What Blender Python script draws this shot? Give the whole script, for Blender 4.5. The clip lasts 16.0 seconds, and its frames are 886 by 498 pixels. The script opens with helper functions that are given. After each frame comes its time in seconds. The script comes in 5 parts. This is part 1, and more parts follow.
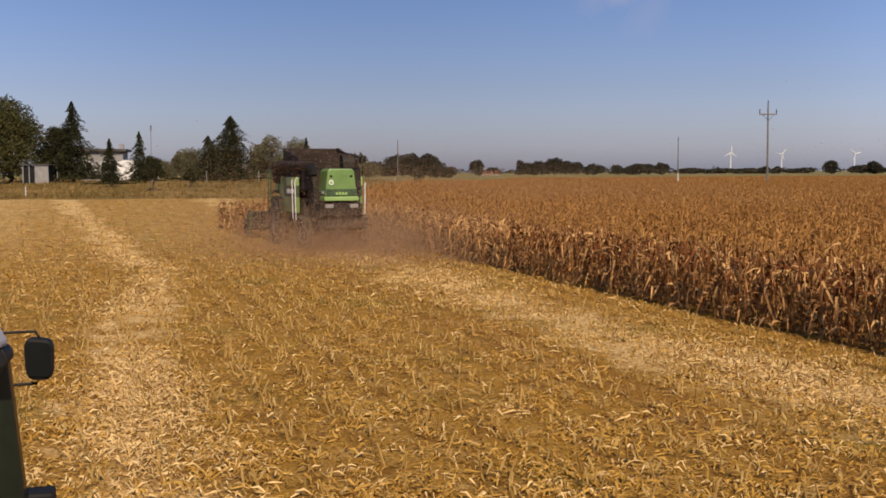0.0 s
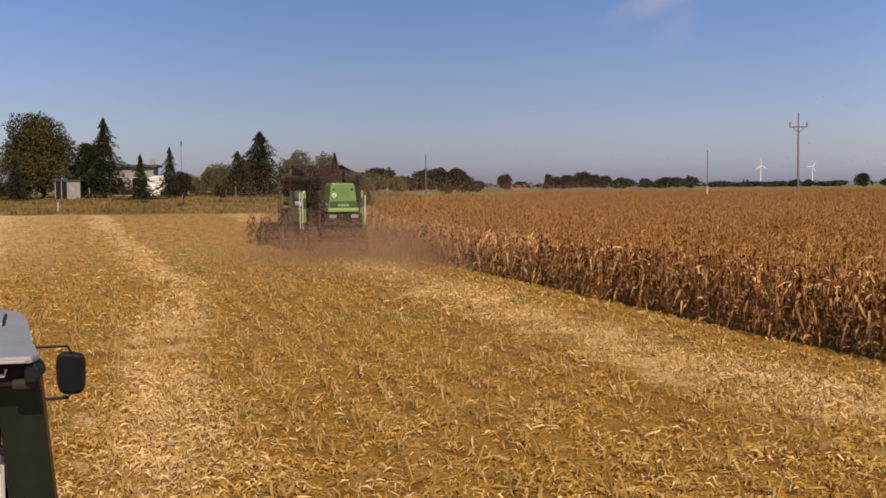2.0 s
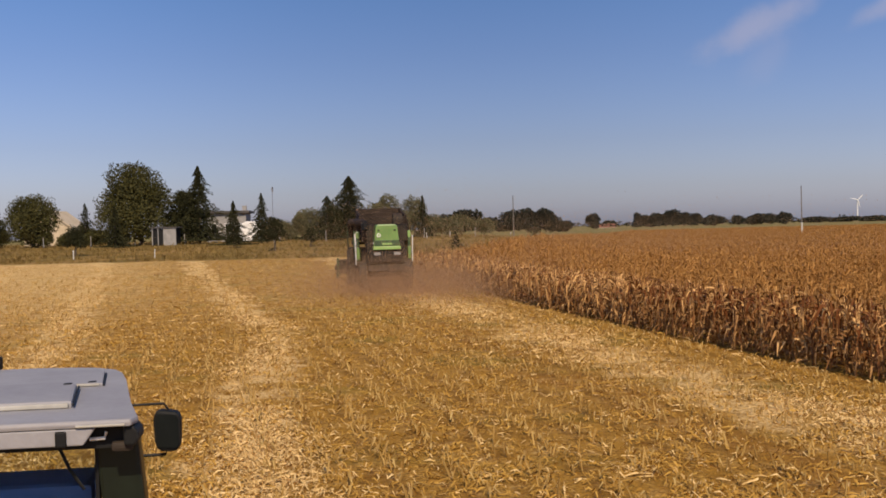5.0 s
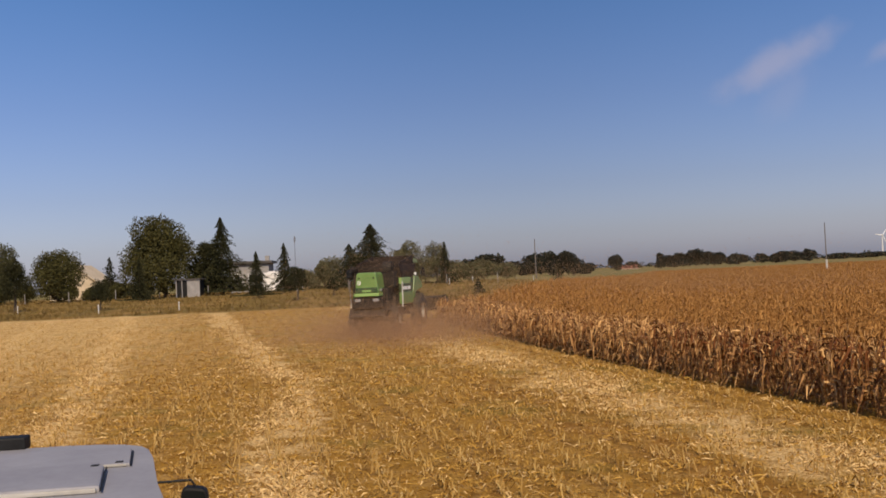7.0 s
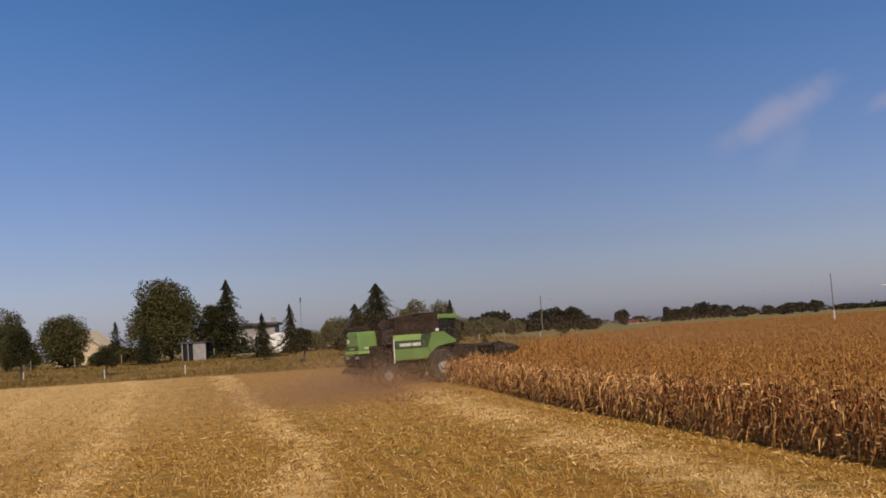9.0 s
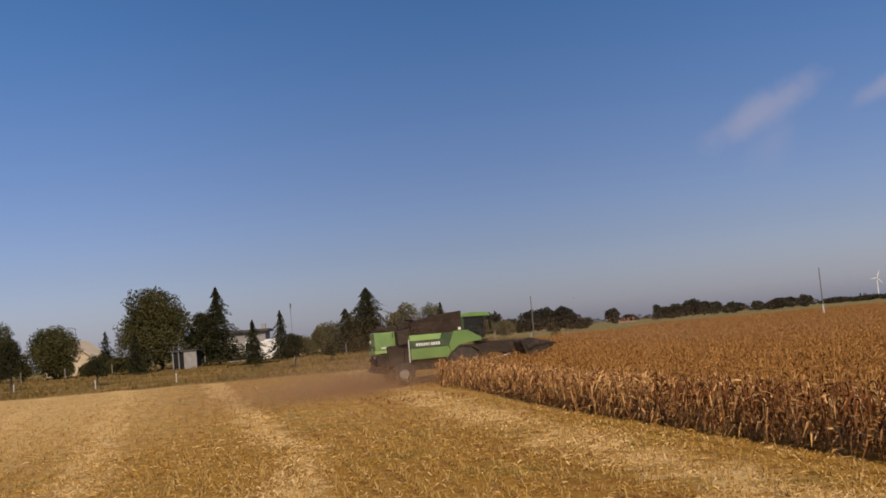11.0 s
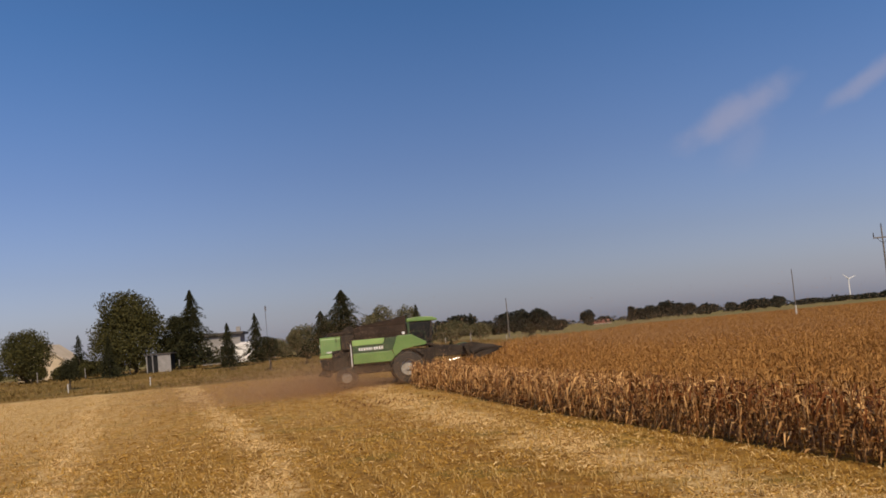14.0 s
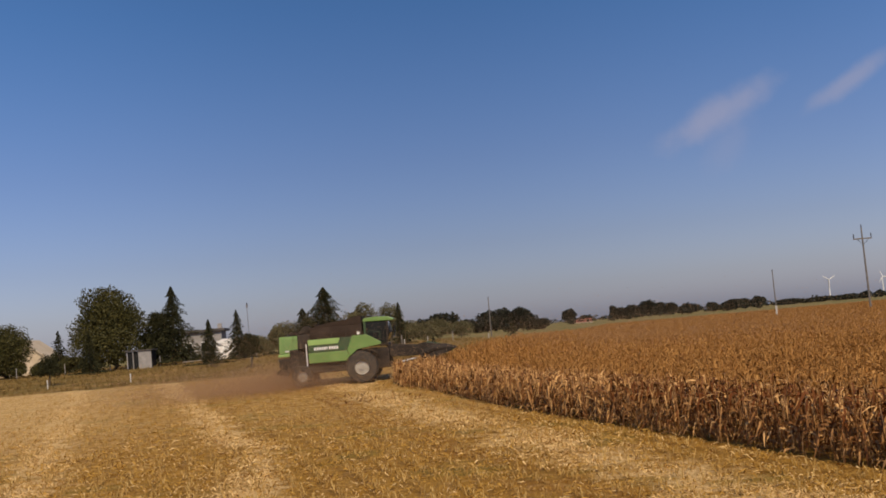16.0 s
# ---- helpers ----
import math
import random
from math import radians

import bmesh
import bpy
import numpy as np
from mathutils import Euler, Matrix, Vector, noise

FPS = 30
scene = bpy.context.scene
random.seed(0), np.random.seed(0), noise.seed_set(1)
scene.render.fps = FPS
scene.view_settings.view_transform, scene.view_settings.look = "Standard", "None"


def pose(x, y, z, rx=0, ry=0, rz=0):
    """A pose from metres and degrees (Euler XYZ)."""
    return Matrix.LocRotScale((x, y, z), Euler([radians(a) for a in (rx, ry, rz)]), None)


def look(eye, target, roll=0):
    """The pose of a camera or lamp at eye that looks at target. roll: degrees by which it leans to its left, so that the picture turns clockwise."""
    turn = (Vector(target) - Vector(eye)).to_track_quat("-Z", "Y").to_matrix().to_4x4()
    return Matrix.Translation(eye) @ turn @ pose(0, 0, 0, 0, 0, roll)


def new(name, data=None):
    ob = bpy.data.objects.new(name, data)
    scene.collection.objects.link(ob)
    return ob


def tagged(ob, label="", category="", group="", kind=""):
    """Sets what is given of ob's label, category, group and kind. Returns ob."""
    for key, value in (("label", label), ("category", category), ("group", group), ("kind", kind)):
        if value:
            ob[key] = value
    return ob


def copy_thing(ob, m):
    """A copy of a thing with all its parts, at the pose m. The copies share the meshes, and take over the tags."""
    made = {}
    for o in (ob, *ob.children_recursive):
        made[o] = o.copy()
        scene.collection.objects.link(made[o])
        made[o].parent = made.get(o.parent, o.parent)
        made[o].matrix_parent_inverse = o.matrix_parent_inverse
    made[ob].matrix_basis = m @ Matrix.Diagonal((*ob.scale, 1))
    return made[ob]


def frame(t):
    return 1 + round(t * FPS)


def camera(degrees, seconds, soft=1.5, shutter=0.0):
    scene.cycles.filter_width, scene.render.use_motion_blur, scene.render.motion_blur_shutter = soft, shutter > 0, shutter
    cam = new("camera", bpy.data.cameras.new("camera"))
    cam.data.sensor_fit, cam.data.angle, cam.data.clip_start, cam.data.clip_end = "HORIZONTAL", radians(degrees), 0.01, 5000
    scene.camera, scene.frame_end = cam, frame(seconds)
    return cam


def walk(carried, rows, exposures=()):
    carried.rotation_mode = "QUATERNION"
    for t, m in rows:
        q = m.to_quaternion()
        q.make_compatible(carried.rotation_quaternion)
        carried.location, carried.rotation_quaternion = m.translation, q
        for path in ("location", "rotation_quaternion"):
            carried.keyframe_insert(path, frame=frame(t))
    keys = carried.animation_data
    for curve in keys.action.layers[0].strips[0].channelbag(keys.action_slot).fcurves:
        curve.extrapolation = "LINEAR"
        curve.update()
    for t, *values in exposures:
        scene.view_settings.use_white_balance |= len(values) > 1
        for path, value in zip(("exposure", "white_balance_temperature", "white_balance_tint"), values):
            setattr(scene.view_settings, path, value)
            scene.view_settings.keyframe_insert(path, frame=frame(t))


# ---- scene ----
cam = camera(45.0, 16.0, soft=1.7, shutter=0.4)
EYE = (0.0, 0.0, 2.95)
# seconds, Euler angles of the hand-held camera, which stays where it is
PATH = [
    (0.0, 85.890, 0.299, -0.022), (0.5, 86.015, 0.252, 0.335), (1.0, 86.123, 0.278, 0.701), (1.5, 86.348, 0.382, 1.073),
    (2.0, 86.662, 0.520, 1.479), (2.5, 87.046, 0.650, 1.916), (3.0, 87.454, 0.765, 2.777), (3.5, 87.865, 0.877, 3.834),
    (4.0, 88.250, 0.961, 4.921), (6.5, 90.510, 2.260, 7.258), (7.0, 91.384, 2.776, 7.361), (7.5, 92.302, 3.145, 7.456),
    (8.0, 93.283, 3.404, 7.589), (8.5, 94.051, 3.615, 7.693), (9.0, 94.512, 3.867, 7.699), (11.5, 94.616, 5.357, 7.049),
    (12.0, 94.609, 5.489, 6.854), (12.5, 94.650, 5.558, 6.641), (13.0, 94.717, 5.559, 6.392), (13.5, 94.704, 5.435, 6.137),
    (14.0, 94.610, 5.349, 5.910), (14.5, 94.461, 5.249, 5.699), (15.0, 94.334, 5.104, 5.422), (15.5, 94.268, 5.042, 5.156),
    (16.0, 94.421, 4.999, 4.946),
]
HEIGHT = ([0, 3.5, 4.0, 6.5, 7.0, 7.5, 16.0], [2.95, 2.952, 2.960, 3.105, 3.12, 3.135, 3.135])
walk(cam, [(t, pose(0, 0, float(np.interp(t, *HEIGHT)), a, b, c)) for t, a, b, c in PATH],
     exposures=[(0.0, 0.05), (4.0, 0.05), (7.0, -0.02), (9.0, -0.16), (16.0, -0.19)])

# ---- light ----
SUN_AZ, SUN_EL = (0.26, -0.965), 42.0
world = bpy.data.worlds.new("sky")
scene.world = world
world.use_nodes = True
wn, wl = world.node_tree.nodes, world.node_tree.links
WISP_A, WISP_B = (0.178, 0.970, 0.172), (0.290, 0.938, 0.186)
sky = wn.new("ShaderNodeTexSky")
sky.sky_type = "NISHITA"
sky.sun_disc = False
sky.sun_elevation = radians(SUN_EL)
sky.sun_rotation = math.atan2(SUN_AZ[0], SUN_AZ[1])
sky.dust_density, sky.ozone_density, sky.air_density = 1.2, 2.0, 1.0
co = wn.new("ShaderNodeTexCoord")
sep = wn.new("ShaderNodeSeparateXYZ")
wl.new(co.outputs["Generated"], sep.inputs[0])
tint = wn.new("ShaderNodeValToRGB")
for place, colour in ((0.0, (0.98, 0.95, 1.38)), (0.035, (0.83, 0.80, 1.11)), (0.08, (0.72, 0.70, 0.97)), (0.16, (0.61, 0.66, 0.95)), (0.30, (0.44, 0.67, 1.0))):
    e = tint.color_ramp.elements[0] if place == 0 else tint.color_ramp.elements.new(place)
    e.position, e.color = place, (*colour, 1)
tint.color_ramp.elements[-1].position, tint.color_ramp.elements[-1].color = 1.0, (0.36, 0.60, 0.92, 1)
wl.new(sep.outputs[2], tint.inputs[0])
# the sky is deepest opposite the sun and paler to both sides
side = wn.new("ShaderNodeMapRange")
side.inputs[1].default_value, side.inputs[2].default_value = -0.6, 0.6
wl.new(sep.outputs[0], side.inputs[0])
paler = wn.new("ShaderNodeValToRGB")
paler.color_ramp.interpolation = "B_SPLINE"
for k, (place, grey) in enumerate(((0.0, 0.68), (0.15, 0.62), (0.28, 0.53), (0.42, 0.49), (0.54, 0.51), (0.68, 0.58), (0.80, 0.61), (1.0, 0.61))):
    e = paler.color_ramp.elements[k] if k < 1 else paler.color_ramp.elements.new(place)
    e.position, e.color = place, (grey, grey, grey * 0.975, 1)
paler.color_ramp.elements[-1].position, paler.color_ramp.elements[-1].color = 1.0, (0.61, 0.61, 0.595, 1)
wl.new(side.outputs[0], paler.inputs[0])
twice = wn.new("ShaderNodeVectorMath")
twice.operation = "SCALE"
twice.inputs["Scale"].default_value = 1.91
wl.new(paler.outputs[0], twice.inputs[0])
around = wn.new("ShaderNodeMix")
around.data_type, around.blend_type = "RGBA", "MULTIPLY"
around.inputs[0].default_value = 1.0
wl.new(tint.outputs[0], around.inputs[6])
wl.new(twice.outputs[0], around.inputs[7])
clear = wn.new("ShaderNodeMix")
clear.data_type, clear.blend_type = "RGBA", "MULTIPLY"
clear.inputs[0].default_value = 1.0
wl.new(sky.outputs[0], clear.inputs[6])
wl.new(around.outputs[2], clear.inputs[7])
last = clear.outputs[2]


def wisp(last, centre, along, length, width, amount):
    """A thin wisp of high cloud: a soft streak round a direction, broken up by noise."""
    c, a = Vector(centre).normalized(), Vector(along).normalized()
    b = c.cross(a).normalized()

    def dot(v):
        q = wn.new("ShaderNodeVectorMath")
        q.operation = "DOT_PRODUCT"
        q.inputs[1].default_value = v
        wl.new(co.outputs["Generated"], q.inputs[0])
        return q.outputs["Value"]

    def num(op, x, y):
        q = wn.new("ShaderNodeMath")
        q.operation = op
        for i, v in enumerate((x, y)):
            if isinstance(v, float):
                q.inputs[i].default_value = v
            else:
                wl.new(v, q.inputs[i])
        return q.outputs[0]

    u = num("DIVIDE", num("SUBTRACT", dot(a), float(a.dot(c))), length)
    v = num("DIVIDE", dot(b), width)
    far = num("SQRT", num("ADD", num("MULTIPLY", u, u), num("MULTIPLY", v, v)), 0.0)
    noise_ = wn.new("ShaderNodeTexNoise")
    noise_.inputs["Scale"].default_value, noise_.inputs["Detail"].default_value = 38.0, 6.0
    wl.new(co.outputs["Generated"], noise_.inputs["Vector"])
    soft = wn.new("ShaderNodeMapRange")
    soft.interpolation_type = "SMOOTHSTEP"
    soft.inputs[1].default_value, soft.inputs[2].default_value, soft.inputs[3].default_value, soft.inputs[4].default_value = 0.75, -0.35, 0.0, amount
    wl.new(num("SUBTRACT", far, noise_.outputs["Fac"]), soft.inputs[0])
    front = num("MULTIPLY", soft.outputs[0], num("GREATER_THAN", dot(c), 0.5))
    q = wn.new("ShaderNodeMix")
    q.data_type = "RGBA"
    wl.new(front, q.inputs[0])
    wl.new(last, q.inputs[6])
    q.inputs[7].default_value = (5.0, 4.8, 6.2, 1)
    return q.outputs[2]


last = wisp(last, WISP_A, (0.9, 0.0, 0.42), 0.060, 0.017, 0.52)
last = wisp(last, (0.188, 0.972, 0.146), (0.6, 0.0, 0.7), 0.034, 0.020, 0.16)
last = wisp(last, WISP_B, (0.8, 0.0, 0.45), 0.045, 0.010, 0.45)
wl.new(last, wn["Background"].inputs[0])
wn["Background"].inputs[1].default_value = 0.085
sun = new("sun", bpy.data.lights.new("sun", "SUN"))
sun.data.energy, sun.data.angle, sun.data.color = 4.35, radians(0.6), (1.0, 0.80, 0.575)
ce = math.cos(radians(SUN_EL))
sun.matrix_world = look((SUN_AZ[0] * ce * 50, SUN_AZ[1] * ce * 50, 50 * math.sin(radians(SUN_EL))), (0, 0, 0))

# ---- materials ----
def material(name, low, high, rough=0.8, scale=6.0, metal=0.0, bump=0.0, bump_scale=40.0, island=0.0, fine=0.35, spec=0.5, power=1.0):
    """Two colours mixed by coarse and fine noise; island: how far single pieces differ in brightness."""
    m = bpy.data.materials.new(name)
    m.use_nodes = True
    n, l = m.node_tree.nodes, m.node_tree.links
    bsdf = n["Principled BSDF"]
    co = n.new("ShaderNodeTexCoord")
    coarse, grain = n.new("ShaderNodeTexNoise"), n.new("ShaderNodeTexNoise")
    for node, s in ((coarse, scale), (grain, scale * 9)):
        node.inputs["Scale"].default_value, node.inputs["Detail"].default_value = s, 4.0
        l.new(co.outputs["Object"], node.inputs["Vector"])
    mixf = n.new("ShaderNodeMix")
    mixf.inputs[0].default_value = fine
    l.new(coarse.outputs["Fac"], mixf.inputs[2])
    l.new(grain.outputs["Fac"], mixf.inputs[3])
    ramp = n.new("ShaderNodeMapRange")
    ramp.inputs[1].default_value, ramp.inputs[2].default_value = 0.33, 0.67
    l.new(mixf.outputs[0], ramp.inputs[0])
    fac = ramp.outputs[0]
    if island:
        geo = n.new("ShaderNodeNewGeometry")
        mi = n.new("ShaderNodeMix")
        mi.inputs[0].default_value = island
        l.new(fac, mi.inputs[2])
        l.new(geo.outputs["Random Per Island"], mi.inputs[3])
        fac = mi.outputs[0]
    if power != 1.0:
        bent = n.new("ShaderNodeMath")
        bent.operation, bent.use_clamp = "POWER", True
        bent.inputs[1].default_value = power
        l.new(fac, bent.inputs[0])
        fac = bent.outputs[0]
    col = n.new("ShaderNodeMix")
    col.data_type = "RGBA"
    col.inputs[6].default_value, col.inputs[7].default_value = (*low, 1), (*high, 1)
    l.new(fac, col.inputs[0])
    l.new(col.outputs[2], bsdf.inputs["Base Color"])
    bsdf.inputs["Roughness"].default_value, bsdf.inputs["Metallic"].default_value = rough, metal
    bsdf.inputs["Specular IOR Level"].default_value = spec
    if bump:
        b, bn = n.new("ShaderNodeBump"), n.new("ShaderNodeTexNoise")
        bn.inputs["Scale"].default_value = bump_scale
        l.new(co.outputs["Object"], bn.inputs["Vector"])
        b.inputs["Strength"].default_value, b.inputs["Distance"].default_value = bump, 0.02
        l.new(bn.outputs["Fac"], b.inputs["Height"])
        l.new(b.outputs[0], bsdf.inputs["Normal"])
    return m


GREEN = material("green_paint", (0.115, 0.205, 0.05), (0.18, 0.30, 0.08), 0.38, 1.2)
PALE_GREEN = material("faded_green_paint", (0.22, 0.36, 0.10), (0.30, 0.46, 0.14), 0.4, 1.5)
DARK_GREEN = material("dark_green_paint", (0.025, 0.05, 0.02), (0.05, 0.09, 0.03), 0.5, 1.5)
DUSTY = material("dusty_black_metal", (0.016, 0.012, 0.009), (0.055, 0.042, 0.032), 0.75, 1.4, spec=0.2)
TANK = material("dusty_brown_tank", (0.020, 0.013, 0.009), (0.052, 0.035, 0.025), 0.8, 0.9, spec=0.15)
RUBBER = material("tyre_rubber", (0.02, 0.019, 0.018), (0.07, 0.055, 0.04), 0.85, 3)
RIM = material("pale_rim", (0.30, 0.28, 0.24), (0.46, 0.44, 0.39), 0.5, 4)
STEEL = material("bright_steel", (0.35, 0.35, 0.36), (0.6, 0.6, 0.6), 0.35, 4, 0.8)
WHITE = material("white_paint", (0.70, 0.69, 0.66), (0.82, 0.81, 0.79), 0.6, 2)
CAB_GLASS = material("dark_cab_glass", (0.008, 0.010, 0.010), (0.016, 0.018, 0.018), 0.08, 1, spec=0.25)
LAMP_RED = material("red_lens", (0.35, 0.05, 0.04), (0.5, 0.08, 0.06), 0.3, 8)
LAMP_CLEAR = material("clear_lens", (0.45, 0.45, 0.42), (0.65, 0.65, 0.62), 0.2, 8)
ROOF_GREY = material("weathered_grey_roof_paint", (0.25, 0.24, 0.25), (0.33, 0.32, 0.33), 0.55, 3, 0, 0.1, 60)
CAB_BLACK = material("black_cab_paint", (0.006, 0.009, 0.006), (0.013, 0.019, 0.012), 0.35, 2, spec=0.3)
# also paints shade: behind the cab roof's rear face and inside the shed
SEAL_AND_SHADE = material("black_rubber_and_shade", (0.007, 0.007, 0.007), (0.016, 0.016, 0.016), 0.6, 10, spec=0.2)
BARK = material("bark", (0.05, 0.035, 0.022), (0.13, 0.10, 0.07), 0.9, 6, 0, 0.4, 30)
WOOD = material("grey_pole_wood", (0.09, 0.08, 0.07), (0.2, 0.18, 0.16), 0.85, 3)
CONCRETE = material("pale_concrete", (0.45, 0.44, 0.41), (0.6, 0.58, 0.54), 0.85, 2)
PLASTER = material("white_plaster", (0.55, 0.53, 0.48), (0.72, 0.70, 0.65), 0.85, 0.8)
GREY_WALL = material("grey_shed_boards", (0.20, 0.19, 0.18), (0.34, 0.32, 0.30), 0.85, 1.5)
ROOF_DARK = material("dark_roof_felt", (0.05, 0.045, 0.04), (0.10, 0.085, 0.075), 0.8, 1)
ROOF_RED = material("red_roof_tiles", (0.20, 0.07, 0.045), (0.32, 0.12, 0.08), 0.8, 2)
TAN_WALL = material("tan_house_wall", (0.45, 0.36, 0.24), (0.58, 0.48, 0.34), 0.85, 0.6)
LEAF_DARK = material("dark_needles", (0.012, 0.014, 0.005), (0.046, 0.044, 0.014), 0.75, 0.6, island=0.6, spec=0.2)
LEAF_GREEN = material("green_leaves", (0.018, 0.021, 0.005), (0.095, 0.082, 0.020), 0.7, 0.5, island=0.6, spec=0.25)
LEAF_LIGHT = material("light_olive_leaves", (0.028, 0.030, 0.010), (0.105, 0.095, 0.034), 0.7, 0.5, island=0.6, spec=0.25)
LEAF_FAR = material("distant_leaves", (0.020, 0.021, 0.015), (0.036, 0.036, 0.024), 0.9, 0.1, island=0.3, spec=0.1)
MAIZE = material("dry_maize", (0.125, 0.038, 0.009), (0.80, 0.48, 0.19), 0.7, 1.4, island=0.9, spec=0.12, power=1.35)
MAIZE_TOP = material("dry_maize_tops", (0.18, 0.072, 0.016), (0.51, 0.272, 0.085), 0.8, 0.5, island=0.6, spec=0.08)
LEAF_PALE = material("pale_thin_leaves", (0.055, 0.052, 0.024), (0.17, 0.15, 0.075), 0.8, 0.5, island=0.5, spec=0.15)
STRAW = material("bleached_straw", (0.50, 0.30, 0.095), (0.84, 0.60, 0.28), 0.85, 2.0, island=0.75, spec=0.08)
HUSK = material("golden_stubble", (0.32, 0.165, 0.028), (0.58, 0.345, 0.08), 0.85, 2.0, island=0.7, spec=0.08)
STUBBLE = material("weathered_stubble", (0.26, 0.145, 0.035), (0.60, 0.41, 0.15), 0.85, 2.0, island=0.7, spec=0.08)
GRASS = material("dry_grass", (0.11, 0.075, 0.020), (0.27, 0.175, 0.058), 0.85, 0.25, island=0.5, spec=0.15)


def dust_material():
    """Fine chaff and dust: specks that shine through as well as back."""
    m = bpy.data.materials.new("airborne_dust")
    m.use_nodes = True
    n, l = m.node_tree.nodes, m.node_tree.links
    n.remove(n["Principled BSDF"])
    diffuse, through_, both = n.new("ShaderNodeBsdfDiffuse"), n.new("ShaderNodeBsdfTranslucent"), n.new("ShaderNodeMixShader")
    diffuse.inputs[0].default_value = through_.inputs[0].default_value = (0.50, 0.325, 0.19, 1)
    both.inputs[0].default_value = 0.5
    l.new(diffuse.outputs[0], both.inputs[1])
    l.new(through_.outputs[0], both.inputs[2])
    l.new(both.outputs[0], n["Material Output"].inputs[0])
    return m


DUST = dust_material()


def glass_material():
    m = bpy.data.materials.new("window_glass")
    m.use_nodes = True
    b = m.node_tree.nodes["Principled BSDF"]
    b.inputs["Base Color"].default_value = (0.75, 0.82, 0.85, 1)
    b.inputs["Roughness"].default_value, b.inputs["Transmission Weight"].default_value, b.inputs["IOR"].default_value = 0.03, 1.0, 1.1
    return m


GLASS = glass_material()

# the edge of the standing maize runs along this line; v counts metres to the side of it, u along it
EDGE_X, EDGE_SLOPE = 12.56, -0.335
EDGE_LEN = math.hypot(1, EDGE_SLOPE)
FIELD_END = 79.0


def ground_height(x, y):
    """The ground is level, and rises gently towards the village."""
    z = np.interp(y, [0, 36, 50, 58, 66, 80, 100, 130, 160, 1000], [0, 0, 0.12, 0.40, 0.72, 1.12, 1.5, 1.95, 2.05, 2.05])
    a = np.clip((0.08 - x / np.maximum(y, 1.0)) / 0.18, 0, 1)
    return z * a * a * (3 - 2 * a)


def gz(x, y):
    return float(ground_height(np.float64(x), np.float64(y)))


def ground_material():
    """Chopped straw in pale bands along the rows, rougher grass past the field's end, green fields far off."""
    m = bpy.data.materials.new("stubble_ground")
    m.use_nodes = True
    n, l = m.node_tree.nodes, m.node_tree.links
    bsdf = n["Principled BSDF"]
    bsdf.inputs["Roughness"].default_value, bsdf.inputs["Specular IOR Level"].default_value = 0.95, 0.1
    co = n.new("ShaderNodeTexCoord")
    sep = n.new("ShaderNodeSeparateXYZ")
    l.new(co.outputs["Object"], sep.inputs[0])

    def num(op, a, b=0.0, clamp=False):
        q = n.new("ShaderNodeMath")
        q.operation, q.use_clamp = op, clamp
        for i, v in enumerate((a, b)):
            if isinstance(v, (int, float)):
                q.inputs[i].default_value = v
            else:
                l.new(v, q.inputs[i])
        return q.outputs[0]

    def tex(scale, detail=4.0, stretch=None):
        q = n.new("ShaderNodeTexNoise")
        q.inputs["Scale"].default_value, q.inputs["Detail"].default_value = scale, detail
        if stretch:
            mp = n.new("ShaderNodeMapping")
            mp.inputs["Rotation"].default_value = (0, 0, math.atan(EDGE_SLOPE) * -1)
            mp.inputs["Scale"].default_value = stretch
            l.new(co.outputs["Object"], mp.inputs[0])
            l.new(mp.outputs[0], q.inputs["Vector"])
        else:
            l.new(co.outputs["Object"], q.inputs["Vector"])
        return q.outputs["Fac"]

    def step(v, a, b):
        q = n.new("ShaderNodeMapRange")
        q.interpolation_type = "SMOOTHSTEP"
        l.new(v, q.inputs[0])
        q.inputs[1].default_value, q.inputs[2].default_value = a, b
        return q.outputs[0]

    def mix(f, a, b):
        q = n.new("ShaderNodeMix")
        q.data_type = "RGBA"
        l.new(f, q.inputs[0])
        for i, v in ((6, a), (7, b)):
            if isinstance(v, tuple):
                q.inputs[i].default_value = (*v, 1)
            else:
                l.new(v, q.inputs[i])
        return q.outputs[2]

    x, y = sep.outputs[0], sep.outputs[1]
    v = num("DIVIDE", num("SUBTRACT", num("ADD", num("MULTIPLY", y, EDGE_SLOPE), EDGE_X), x), EDGE_LEN)
    wob = num("ADD", v, num("MULTIPLY", num("SUBTRACT", tex(0.4), 0.5), 2.8))
    fan = num("SUBTRACT", wob, num("MULTIPLY", num("MAXIMUM", num("SUBTRACT", y, 24.0), 0.0), 0.07))
    track = num("SUBTRACT", fan, num("MULTIPLY", num("SUBTRACT", 1.0, step(y, 13.0, 35.0)), 2.1))
    bands = None
    for centre, half, much in ((2.8, 1.6, 1.1), (9.5, 0.95, 1.2), (16.0, 1.0, 0.9), (22.0, 0.8, 0.5), (29.0, 0.9, 0.5)):
        q = num("MULTIPLY", num("SUBTRACT", 1.0, num("DIVIDE", num("ABSOLUTE", num("SUBTRACT", wob if centre < 5 else track if centre < 10 else fan, centre)), half), True), much)
        bands = q if bands is None else num("ADD", bands, q)
    older = num("ADD", num("MULTIPLY", step(v, 11.0, 22.0), 0.20), num("MULTIPLY", step(y, 26.0, 50.0), 0.14))
    bands = num("MULTIPLY", bands, num("ADD", 0.25, num("MULTIPLY", step(tex(0.9, 4), 0.38, 0.58), 0.85)))
    bands = num("MULTIPLY", bands, num("ADD", 0.35, num("MULTIPLY", step(tex(0.16, 3), 0.40, 0.60), 0.75)))
